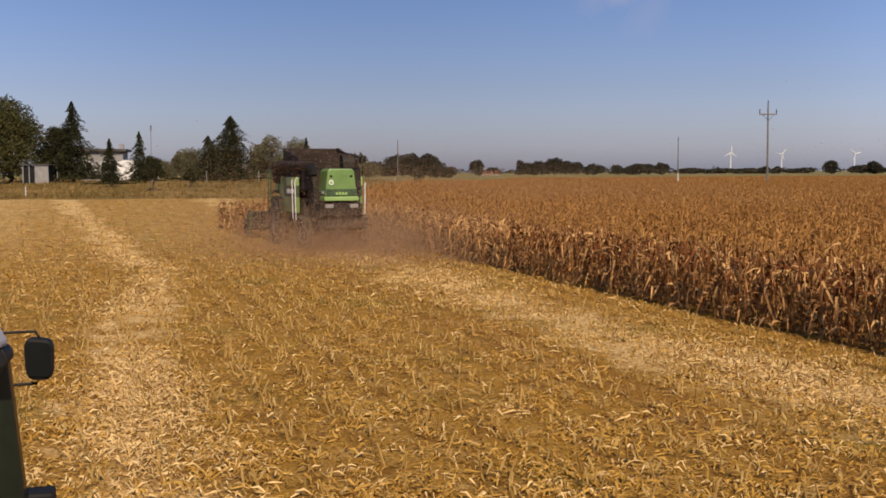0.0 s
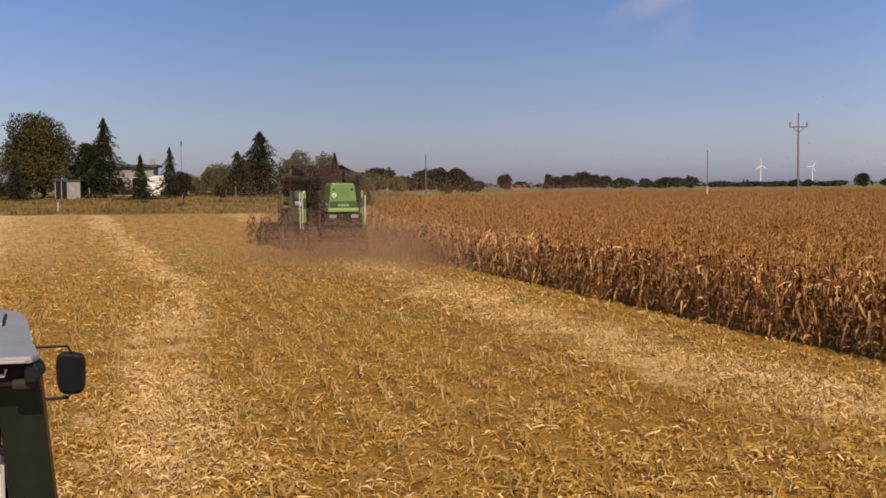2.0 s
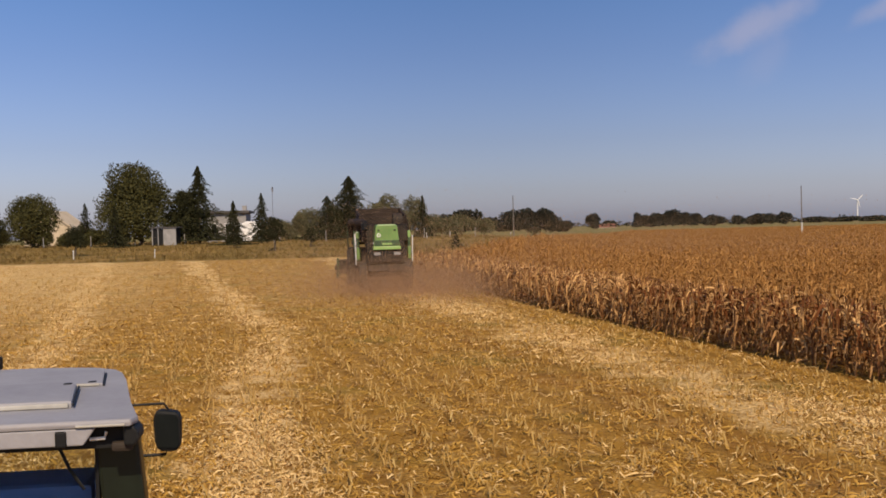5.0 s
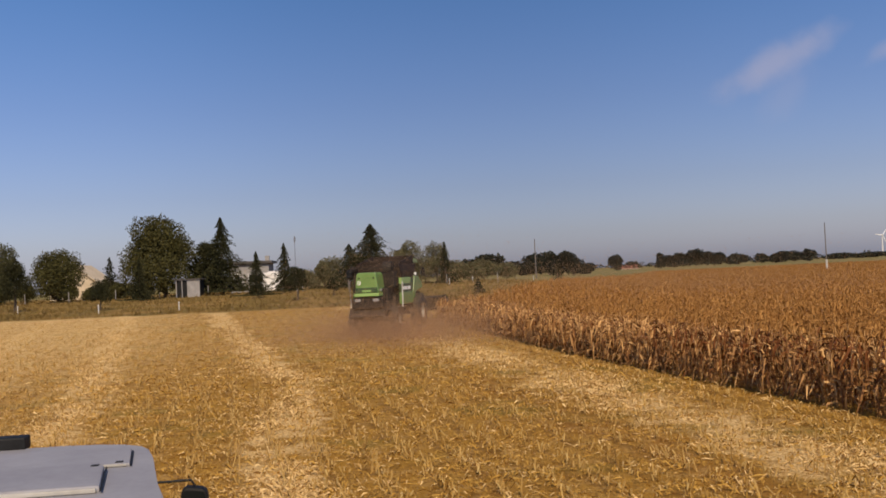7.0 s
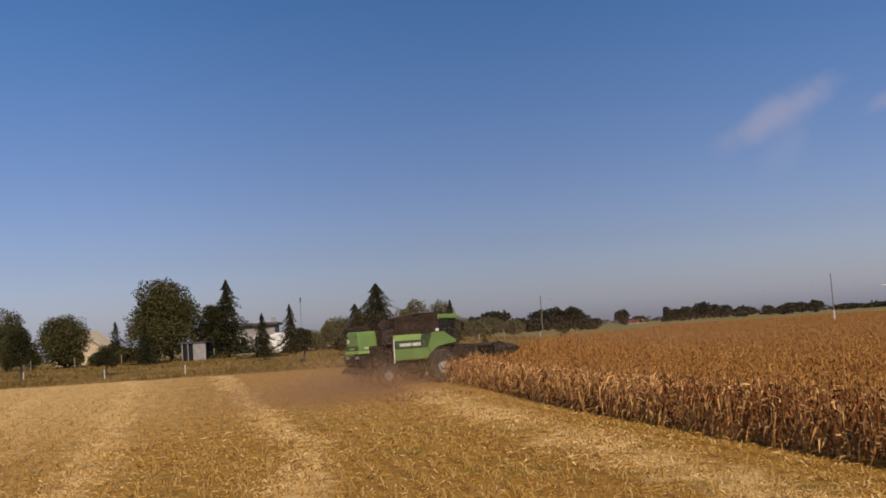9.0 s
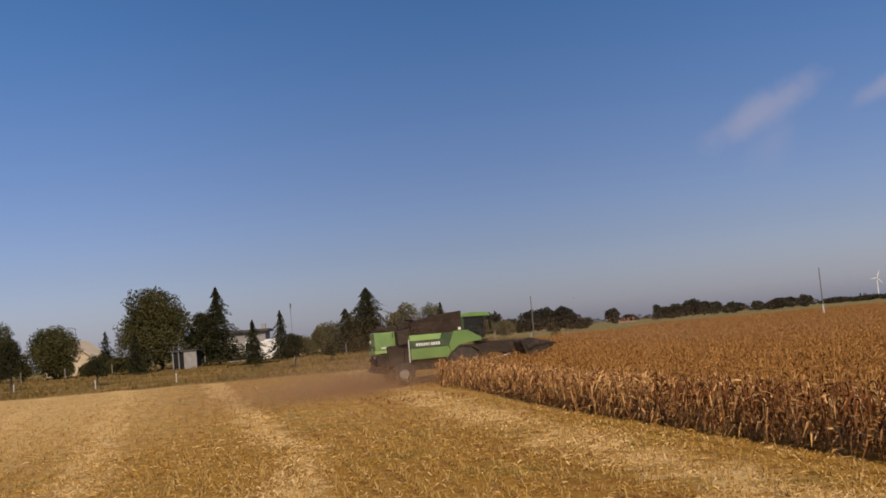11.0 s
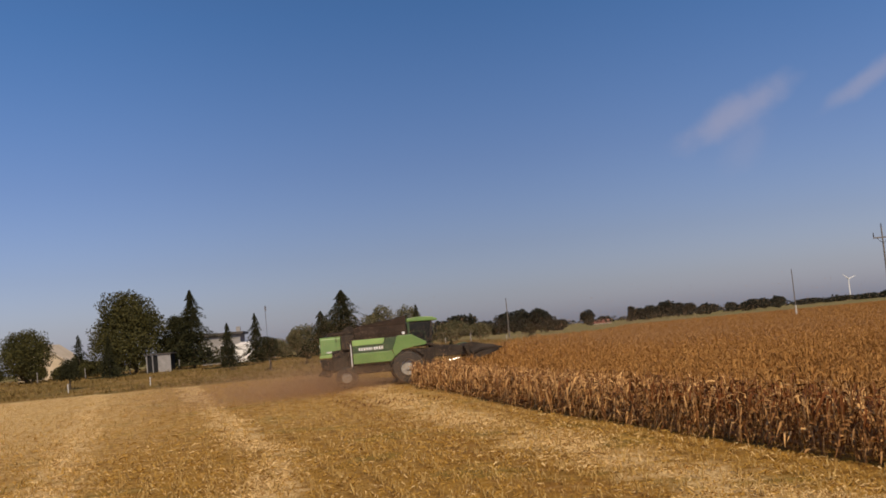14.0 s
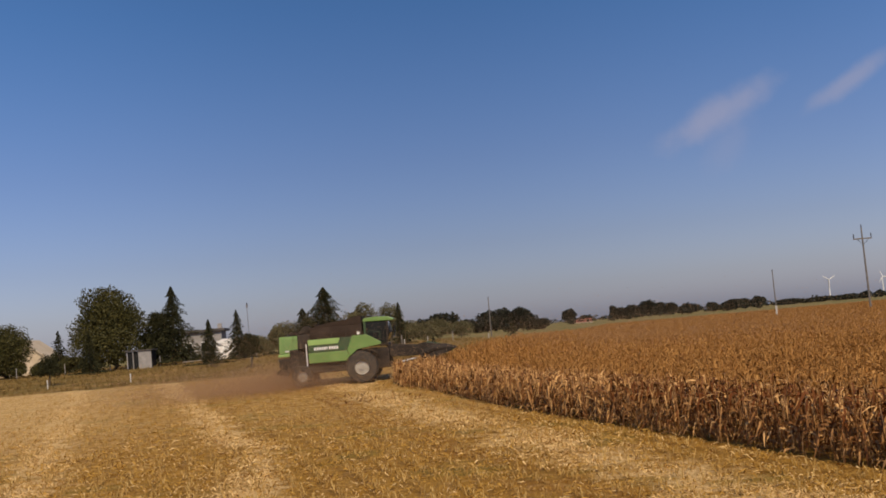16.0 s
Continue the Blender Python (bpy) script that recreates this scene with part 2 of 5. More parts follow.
    pale = step(num("ADD", num("ADD", num("MULTIPLY", bands, 0.75), older), num("MULTIPLY", tex(2.2, 6), 0.75)), 0.35, 0.85)
    streak = tex(1.0, 3.0, (5.0, 0.3, 1))
    fine = tex(14.0, 6)
    soil = mix(step(fine, 0.35, 0.65), (0.20, 0.098, 0.018), (0.46, 0.262, 0.055))
    soil = mix(step(tex(1.3, 5), 0.50, 0.66), soil, (0.22, 0.108, 0.018))
    soil = mix(step(streak, 0.42, 0.62), soil, (0.34, 0.178, 0.028))
    rows = num("SINE", num("MULTIPLY", num("ADD", v, num("MULTIPLY", tex(0.7), 0.25)), 2 * math.pi / 0.75))
    soil = mix(num("MULTIPLY", num("MULTIPLY", step(rows, -0.2, 0.9), 0.6), step(tex(0.8, 4), 0.38, 0.62)), soil, (0.17, 0.080, 0.016))
    lane = num("SUBTRACT", 1.0, num("DIVIDE", num("ABSOLUTE", num("SUBTRACT", wob, 5.0)), 0.9), True)
    soil = mix(num("MULTIPLY", lane, 0.6), soil, (0.26, 0.118, 0.022))
    green = num("MULTIPLY", step(tex(0.28, 4), 0.52, 0.68), 0.45)
    soil = mix(green, soil, (0.185, 0.155, 0.030))
    chaff = mix(step(fine, 0.32, 0.66), (0.44, 0.265, 0.085), (0.76, 0.53, 0.235))
    field = mix(pale, soil, chaff)
    meadow = mix(step(tex(0.22, 5), 0.36, 0.64), (0.12, 0.085, 0.018), (0.31, 0.18, 0.05))
    meadow = mix(step(tex(5.0, 5), 0.4, 0.7), meadow, (0.26, 0.185, 0.07))
    far = mix(step(tex(0.02, 2), 0.42, 0.58), (0.25, 0.19, 0.075), (0.17, 0.155, 0.05))
    end = num("ADD", y, num("MULTIPLY", num("SUBTRACT", tex(0.3), 0.5), 4.0))
    colour = mix(step(end, FIELD_END - 0.8, FIELD_END + 0.8), field, meadow)
    colour = mix(step(num("ADD", y, num("MULTIPLY", x, 0.15)), 178, 184), colour, far)
    l.new(colour, bsdf.inputs["Base Color"])
    b = n.new("ShaderNodeBump")
    b.inputs["Strength"].default_value, b.inputs["Distance"].default_value = 0.9, 0.06
    l.new(tex(18.0, 6), b.inputs["Height"])
    l.new(b.outputs[0], bsdf.inputs["Normal"])
    return m


# ---- building helpers ----
def mesh_object(name, verts, faces, mat):
    me = bpy.data.meshes.new(name)
    me.from_pydata(verts, [], faces)
    me.materials.append(mat)
    return new(name, me)


def part(name, bm, mat, parent=None, label=""):
    me = bpy.data.meshes.new(name)
    bmesh.ops.recalc_face_normals(bm, faces=bm.faces)
    bm.to_mesh(me)
    bm.free()
    me.materials.append(mat)
    ob = new(name, me)
    ob.parent = parent
    return tagged(ob, label)


def add_box(bm, lo, hi, bevel=0.03, shift=None):
    """A bevelled box between two corners; shift moves its top by (dx, dy)."""
    got = bmesh.ops.create_cube(bm, size=1.0)["verts"]
    for v in got:
        top = v.co.z > 0
        v.co = Vector([lo[i] + (v.co[i] + 0.5) * (hi[i] - lo[i]) for i in range(3)])
        if shift and top:
            v.co.x += shift[0]
            v.co.y += shift[1]
    if bevel:
        edges = list({e for v in got for e in v.link_edges})
        bmesh.ops.bevel(bm, geom=edges, offset=bevel, segments=2, affect="EDGES", profile=0.6)
    return bm


def box(lo, hi, bevel=0.03, shift=None):
    return add_box(bmesh.new(), lo, hi, bevel, shift)


def prism(profile, x0, x1, bevel=0.02, axis=0):
    """A profile in (y, z) drawn out along x, or with axis 1 a profile in (x, z) along y, or with axis 2 one in (x, y) along z."""
    bm = bmesh.new()

    def at(p, w):
        return ((w, p[0], p[1]), (p[0], w, p[1]), (p[0], p[1], w))[axis]

    a = [bm.verts.new(at(p, x0)) for p in profile]
    b = [bm.verts.new(at(p, x1)) for p in profile]
    bm.faces.new(a)
    bm.faces.new(b[::-1])
    for i in range(len(a)):
        j = (i + 1) % len(a)
        bm.faces.new((a[j], a[i], b[i], b[j]))
    if bevel:
        bmesh.ops.bevel(bm, geom=list(bm.edges), offset=bevel, segments=2, affect="EDGES", profile=0.6)
    return bm


def tube(points, radius, sides=8, bm=None):
    """A tube of one or more radii along points."""
    bm = bm or bmesh.new()
    radii = radius if isinstance(radius, (list, tuple)) else [radius] * len(points)
    rings = []
    pts = [Vector(p) for p in points]
    for i, p in enumerate(pts):
        d = (pts[min(i + 1, len(pts) - 1)] - pts[max(i - 1, 0)]).normalized()
        s = d.cross(Vector((0, 0, 1)) if abs(d.z) < 0.9 else Vector((1, 0, 0))).normalized()
        u = s.cross(d)
        rings.append([bm.verts.new(p + (s * math.cos(2 * math.pi * k / sides) + u * math.sin(2 * math.pi * k / sides)) * radii[i]) for k in range(sides)])
    for r, q in zip(rings, rings[1:]):
        for k in range(sides):
            bm.faces.new((r[k], r[(k + 1) % sides], q[(k + 1) % sides], q[k]))
    bm.faces.new(rings[0][::-1])
    bm.faces.new(rings[-1])
    return bm


def lathe(profile, sides=28):
    """A closed profile of (x, r) turned round the x axis."""
    bm = bmesh.new()
    rings = [[bm.verts.new((x, r * math.cos(2 * math.pi * k / sides), r * math.sin(2 * math.pi * k / sides))) for k in range(sides)] for x, r in profile]
    for i in range(len(rings)):
        a, b = rings[i], rings[(i + 1) % len(rings)]
        for k in range(sides):
            bm.faces.new((a[k], a[(k + 1) % sides], b[(k + 1) % sides], b[k]))
    return bm


def scatter(variants, xs, ys, zs, yaw, scale, rng):
    """Copies of some small (verts, faces) shapes, joined into one list of vertices and faces."""
    V, Fq, base = [], [], 0
    pick = rng.integers(0, len(variants), len(xs))
    for k, (vv, ff) in enumerate(variants):
        idx = np.nonzero(pick == k)[0]
        if not len(idx):
            continue
        c, s = np.cos(yaw[idx])[:, None], np.sin(yaw[idx])[:, None]
        sc = scale[idx][:, None]
        px = (vv[None, :, 0] * c - vv[None, :, 1] * s) * sc + xs[idx][:, None]
        py = (vv[None, :, 0] * s + vv[None, :, 1] * c) * sc + ys[idx][:, None]
        pz = vv[None, :, 2] * sc + zs[idx][:, None]
        V.append(np.stack([px, py, pz], -1).reshape(-1, 3))
        Fq.append((ff[None] + (base + np.arange(len(idx)) * len(vv))[:, None, None]).reshape(-1, ff.shape[1]))
        base += len(idx) * len(vv)
    return np.concatenate(V), np.concatenate(Fq)


def quad_mesh(name, verts, quads, mat):
    """A mesh of quads, made quickly."""
    me = bpy.data.meshes.new(name)
    me.vertices.add(len(verts))
    me.vertices.foreach_set("co", np.asarray(verts, np.float32).ravel())
    me.loops.add(quads.size)
    me.loops.foreach_set("vertex_index", quads.astype(np.int32).ravel())
    me.polygons.add(len(quads))
    me.polygons.foreach_set("loop_start", np.arange(0, quads.size, 4, dtype=np.int32))
    me.update(calc_edges=True)
    me.validate()
    me.materials.append(mat)
    return new(name, me)


rng = np.random.default_rng(7)

# ---- ground ----
gx = np.r_[-4000, -1500, -600, -300, np.arange(-160, 164, 4), 300, 600, 1500, 4000]
gy = np.r_[-2500, -600, -100, -20, np.arange(0, 204, 4), 260, 400, 700, 1400, 4600]
GX, GY = np.meshgrid(gx, gy)
GV = np.stack([GX, GY, ground_height(GX, GY)], -1).reshape(-1, 3)
cols = len(gx)
GF = np.array([(i * cols + j, i * cols + j + 1, (i + 1) * cols + j + 1, (i + 1) * cols + j) for i in range(len(gy) - 1) for j in range(cols - 1)])
ground = quad_mesh("ground", GV, GF, ground_material())
tagged(ground, "harvested maize field with pale straw bands and dry meadow behind", "ground", kind="structure")


def edge_x(y):
    return EDGE_X + EDGE_SLOPE * y


def strip(points, widths, side):
    """A leaf: a bent strip through points, as wide as widths along side."""
    v = []
    for p, w in zip(points, widths):
        v += [np.array(p) - np.array(side) * w / 2, np.array(p) + np.array(side) * w / 2]
    f = [[2 * i, 2 * i + 1, 2 * i + 3, 2 * i + 2] for i in range(len(points) - 1)]
    return np.array(v), np.array(f)


def join(pieces):
    V, Q, b = [], [], 0
    for v, f in pieces:
        V.append(v)
        Q.append(f + b)
        b += len(v)
    return np.concatenate(V), np.concatenate(Q)


def maize_plant(rng, low=0.0, leaves=10, height=1.38, long=1.0):
    """One dry plant: a thin stalk, leaves that arch out and hang down, a cob in its husk and a tassel."""
    out = []
    lean = rng.normal(0, 0.06, 2)

    def stem(z):
        return np.array([lean[0] * z, lean[1] * z, z])

    top = height * rng.uniform(0.88, 1.04)
    for a in (0.4, 0.4 + math.pi / 2):
        d = np.array([math.cos(a), math.sin(a), 0])
        out.append(strip([stem(low), stem(top)], [0.032, 0.014], d))
    for i in range(leaves):
        z = low + (top - low - 0.12) * (i + rng.uniform(0.2, 0.9)) / leaves
        a = rng.uniform(0, 2 * math.pi)
        d = np.array([math.cos(a), math.sin(a), 0])
        across = np.array([-d[1], d[0], 0])
        reach, rise_ = rng.uniform(0.14, 0.42) * long, rng.uniform(0.03, 0.19)
        hang = rng.uniform(0.15, 0.68) * long
        drift = across * rng.normal(0, 0.07)
        p0 = stem(z)
        ends = max(rise_ - hang, 0.03 - z)
        pts = [p0, p0 + d * reach * 0.45 + [0, 0, rise_ * 0.9], p0 + d * reach * 0.8 + [0, 0, rise_], p0 + d * reach + drift + [0, 0, rise_ + (ends - rise_) * 0.5], p0 + d * reach * rng.uniform(0.8, 1.1) + drift * 2 + [0, 0, ends]]
        tw = rng.uniform(-0.8, 0.8)
        side = across * math.cos(tw) + np.array([0, 0, math.sin(tw)])
        w = rng.uniform(0.026, 0.064)
        out.append(strip(pts, [w * 0.5, w, w * 0.95, w * 0.7, w * 0.12], side))
    if low < 0.5:
        z = top * rng.uniform(0.42, 0.58)
        a = rng.uniform(0, 2 * math.pi)
        d = np.array([math.cos(a), math.sin(a), 0])
        for k in (0, 1):
            sd = np.array([-d[1], d[0], 0]) if k else np.array([0, 0, 1.0])
            out.append(strip([stem(z), stem(z) + d * 0.07 - [0, 0, 0.05], stem(z) + d * 0.11 - [0, 0, 0.22]], [0.03, 0.065, 0.02], sd))
    for i in range(2):
        a = rng.uniform(0, 2 * math.pi)
        d = np.array([math.cos(a) * 0.6, math.sin(a) * 0.6, 1])
        out.append(strip([stem(top - 0.05), stem(top) + d * rng.uniform(0.05, 0.12)], [0.012, 0.006], [-math.sin(a), math.cos(a), 0]))
    return join(out)


# far side of the standing maize, where the machine turns into it
def maize_far_left(y):
    return np.interp(y, [0, 60.6, 60.7, 63, 72, 90, 112, 140, 175, 330], [-99, -99, -7.0, -6.6, -5.2, -4.0, -2.4, 1.0, 5.0, 22.0])


def in_maize(x, y):
    """Right of the cut edge, which swings out a little where the machine turned."""
    return (x > edge_x(y) - 0.95 * np.clip((y - 51) / 8.5, 0, 1)) & (x > maize_far_left(y))


def maize_positions(y0, y1, row, along, reach):
    """Plants in rows along the edge between two distances."""
    ca, sa = 1 / EDGE_LEN, EDGE_SLOPE / EDGE_LEN
    n_rows, n_along = int(230 / row), int(400 / along)
    vv = np.repeat(np.arange(-1, n_rows) * row, n_along)
    uu = np.tile(np.arange(n_along) * along, n_rows + 1)
    vv = vv + rng.normal(0, 0.05, len(vv)) + 0.1 + np.where(vv < 0.1, rng.uniform(0, 0.35, len(vv)), 0)
    uu = uu + rng.uniform(-0.5, 0.5, len(uu)) * along
    x = EDGE_X + uu * sa + vv * ca
    y = uu * ca - vv * sa
    keep = in_maize(x, y) & (y > y0) & (y < y1) & (x < 0.47 * y + 4 + reach)
    return x[keep], y[keep], vv[keep]


def build_maize():
    whole = [maize_plant(rng, 0.0, 14) for _ in range(26)]
    tops = [maize_plant(rng, 0.55, 7, 1.34, 0.75) for _ in range(18)]
    x, y, v = maize_positions(8, 62, 0.72, 0.17, 3)
    near = np.zeros(len(x), bool)
    front = np.nonzero(v < 1.0)[0]
    near[front[np.argsort(y[front])[:300]]] = True
    near_x, near_y = x[near], y[near]
    x, y, v = x[~near], y[~near], v[~near]
    edge = v < 2.0
    parts = []
    for variants, k in ((whole, edge), (tops, ~edge)):
        n = int(k.sum())
        parts.append(scatter(variants, x[k], y[k], ground_height(x[k], y[k]), rng.uniform(0, 6.28, n), rng.uniform(0.88, 1.08, n), rng))
    x, y, v = maize_positions(62, 176, 0.85, 0.5, 0)
    n = len(x)
    big = [(vv * np.array([1.3, 1.3, 1.0]), ff) for vv, ff in tops]
    parts.append(scatter(big, x, y, ground_height(x, y), rng.uniform(0, 6.28, n), rng.uniform(0.86, 1.08, n), rng))
    x, y, v = maize_positions(176, 330, 1.7, 1.1, 0)
    n = len(x)
    big = [(vv * np.array([2.4, 2.4, 1.0]), ff) for vv, ff in tops]
    parts.append(scatter(big, x, y, ground_height(x, y), rng.uniform(0, 6.28, n), rng.uniform(0.86, 1.08, n), rng))
    outer = len(parts[0][1])
    V, Q = join(parts)
    ob = quad_mesh("maize_field", V, Q, MAIZE)
    ob.data.materials.append(MAIZE_TOP)
    slot = np.ones(len(Q), np.int32)
    slot[:outer] = 0
    ob.data.polygons.foreach_set("material_index", slot)
    meshes = []
    for vv, ff in whole:
        o = quad_mesh("maize_plant", vv, ff, MAIZE)
        meshes.append(o.data)
        bpy.data.objects.remove(o)
    for x, y in zip(near_x, near_y):
        o = new("maize_plant", meshes[int(rng.integers(len(meshes)))])
        o.parent = ob
        o.matrix_basis = pose(x, y, gz(x, y), 0, 0, rng.uniform(0, 360)) @ Matrix.Scale(rng.uniform(0.9, 1.08), 4)
    tagged(ob, "standing field of dry brown maize with hanging leaves", "maize", kind="stuff")


build_maize()


def build_stubble():
    """Cut stalks in rows, and chopped leaves and husks lying between them."""
    ca, sa = 1 / EDGE_LEN, EDGE_SLOPE / EDGE_LEN
    # cut stalks
    vv = np.repeat(np.arange(1, 62) * 0.75, 420)
    uu = np.tile(np.arange(420) * 0.17, 61)
    vv, uu = vv + rng.normal(0, 0.085, len(vv)), uu + rng.uniform(-0.08, 0.08, len(uu))
    x, y = EDGE_X + uu * sa - vv * ca, uu * ca + vv * sa
    keep = (y > 6.5) & (y < 62) & (x > -0.60 * y - 1) & (x < 0.46 * y + 1) & (rng.random(len(x)) < np.clip(24 / np.maximum(y, 1) - 0.2, 0.14, 0.9))
    x, y = x[keep], y[keep]
    stalks = []
    for _ in range(14):
        h = rng.uniform(0.08, 0.22)
        d = rng.normal(0, 0.25, 2) * h
        p = [strip([[0, 0, -0.02], [d[0], d[1], h]], [0.022, 0.018], s) for s in ([1, 0, 0], [0, 1, 0])]
        a = rng.uniform(0, 6.28)
        q = np.array([math.cos(a), math.sin(a), 0])
        p.append(strip([[0, 0, h * 0.5], q * 0.07 + [0, 0, h * 0.8], q * 0.16 + [0, 0, h * 0.35]], [0.015, 0.03, 0.008], [-q[1], q[0], 0]))
        stalks.append(join(p))
    order = np.argsort(y)
    meshes = []
    for vv, ff in stalks:
        o = quad_mesh("stalk", vv, ff, STUBBLE)
        meshes.append(o.data)
        bpy.data.objects.remove(o)
    for k in order[:300]:
        o = new("stalk", meshes[int(rng.integers(len(meshes)))])
        o.parent = ground
        o.matrix_basis = pose(x[k], y[k], gz(x[k], y[k]), 0, 0, rng.uniform(0, 360)) @ Matrix.Scale(rng.uniform(0.8, 1.2), 4)
    x, y = x[order[300:]], y[order[300:]]
    n = len(x)
    V, Q = scatter(stalks, x, y, ground_height(x, y), rng.uniform(0, 6.28, n), rng.uniform(0.8, 1.2, n), rng)
    tagged(quad_mesh("stubble", V, Q, STUBBLE), "rows of short cut maize stalks left standing", "stubble", kind="stuff")
    # litter
    bits = []
    for _ in range(40):
        ln, w = rng.uniform(0.035, 0.08) * rng.choice([1.0, 1.0, 1.0, 1.5, 2.2]), rng.uniform(0.008, 0.024)
        up, curl = rng.uniform(0.0, 0.05), rng.uniform(-0.05, 0.05)
        tw = rng.uniform(-0.7, 0.7)
        side = np.array([0, math.cos(tw), math.sin(tw)])
        bits.append(strip([[-ln / 2, 0, 0.012], [0, curl, 0.015 + up], [ln / 2, 0, 0.012 + up * rng.uniform(0, 1.3)]], [w * 0.4, w, w * 0.3], side))
    n = 430000
    y = 6.5 * np.exp(rng.random(n) * math.log(75 / 6.5))
    x = (rng.random(n) * 1.06 - 0.62) * (y + 2)
    v = (edge_x(y) - x) / EDGE_LEN
    clump = np.sin(x * 2.1 + 1.3 * np.sin(y * 1.7)) * np.sin(y * 1.9 + 1.1 * np.sin(x * 1.3))
    band = np.zeros(n)
    fan = v - 0.07 * np.maximum(y - 24, 0)
    track = fan - 2.1 * (1 - np.clip((y - 14) / 20, 0, 1))
    for c, half, much in ((2.8, 1.2, 1.2), (9.6, 0.75, 1.4), (16.0, 0.8, 1.1), (22.0, 0.8, 0.5), (29.0, 0.8, 0.5)):
        band += np.exp(-(((v if c < 5 else track if c < 10 else fan) - c + 0.5 * np.sin(y * 0.35 + c)) / half) ** 2) * much * (0.65 + 0.35 * np.sin(y * 0.55 + 2 * c))
    keep = (v > 0.1) & (rng.random(n) < 0.12 + 0.46 * band * (0.45 + 0.65 * (clump > -0.1)) + 0.22 * (clump > 0.3))
    x, y, band = x[keep], y[keep], band[keep]
    n = len(x)
    pale = rng.random(n) < 0.18 + 0.65 * band + 0.25 * (np.sin(x * 3.1 + 2 * np.sin(y * 1.1)) * np.sin(y * 2.7 + x) > 0.45)
    for name, k, mat, text in (("straw_litter", pale, STRAW, "bleached straw and husks scattered over the stubble"), ("leaf_litter", ~pale, HUSK, "golden chopped maize leaves lying on the soil")):
        m = int(k.sum())
        V, Q = scatter(bits, x[k], y[k], ground_height(x[k], y[k]), rng.uniform(0, 6.28, m), rng.uniform(0.7, 1.3, m) * np.clip(y[k] / 18, 1.15, 1.7), rng)
        tagged(quad_mesh(name, V, Q, mat), text, "straw", kind="stuff")


build_stubble()


def build_grass():
    tufts = []
    for _ in range(12):
        p = []
        for _ in range(7):
            a = rng.uniform(0, 6.28)
            d = np.array([math.cos(a), math.sin(a), 0])
            h = rng.uniform(0.08, 0.3)
            b = rng.normal(0, 0.09, 3) * [1, 1, 0]
            p.append(strip([b, b + d * h * 0.25 + [0, 0, h * 0.7], b + d * h * 0.6 + [0, 0, h]], [0.03, 0.025, 0.008], [-d[1], d[0], 0]))
        tufts.append(join(p))
    n = 9000
    y = FIELD_END + rng.random(n) ** 1.3 * 75
    x = -0.72 * y + rng.random(n) * 0.75 * y
    keep = ~in_maize(x, y) & (np.sin(x * 0.31 + np.sin(y * 0.4)) * np.sin(y * 0.5 + 1) + rng.normal(0, 0.4, n) > -0.3)
    x, y = x[keep], y[keep]
    n = len(x)
    V, Q = scatter(tufts, x, y, ground_height(x, y), rng.uniform(0, 6.28, n), rng.uniform(0.7, 1.5, n), rng)
    tagged(quad_mesh("meadow_grass", V, Q, GRASS), "rough dry meadow grass beyond the field", "grass", kind="stuff")


build_grass()

# ---- trees ----
def leaf_cloud(blobs, count, size, rng, flat=0.0):
    """Small leaf clumps spread through the outer part of some ellipsoids (centre, radii)."""
    vol = np.array([r[0] * r[1] * r[2] for _, r in blobs]) ** 0.75
    pick = rng.choice(len(blobs), count, p=vol / vol.sum())
    c = np.array([b[0] for b in blobs])[pick]
    r = np.array([b[1] for b in blobs])[pick]
    d = rng.normal(size=(count, 3))
    d /= np.linalg.norm(d, axis=1)[:, None]
    rad = rng.uniform(0.25, 1.0, count) ** 0.45 * (1 + 0.16 * np.sin(d[:, 0] * 7 + c[:, 0]) * np.sin(d[:, 2] * 6 + c[:, 1] * 3))
    p = c + d * r * rad[:, None]
    a = rng.normal(size=(count, 3)) * [1, 1, 1 - flat]
    a /= np.linalg.norm(a, axis=1)[:, None]
    b = np.cross(a, rng.normal(size=(count, 3)))
    b /= np.linalg.norm(b, axis=1)[:, None]
    s = size * rng.uniform(0.55, 1.3, count)[:, None]
    V = np.stack([p - a * s, p - b * s * 0.5, p + a * s, p + b * s * 0.6], 1).reshape(-1, 3)
    return V, np.arange(count * 4).reshape(-1, 4)


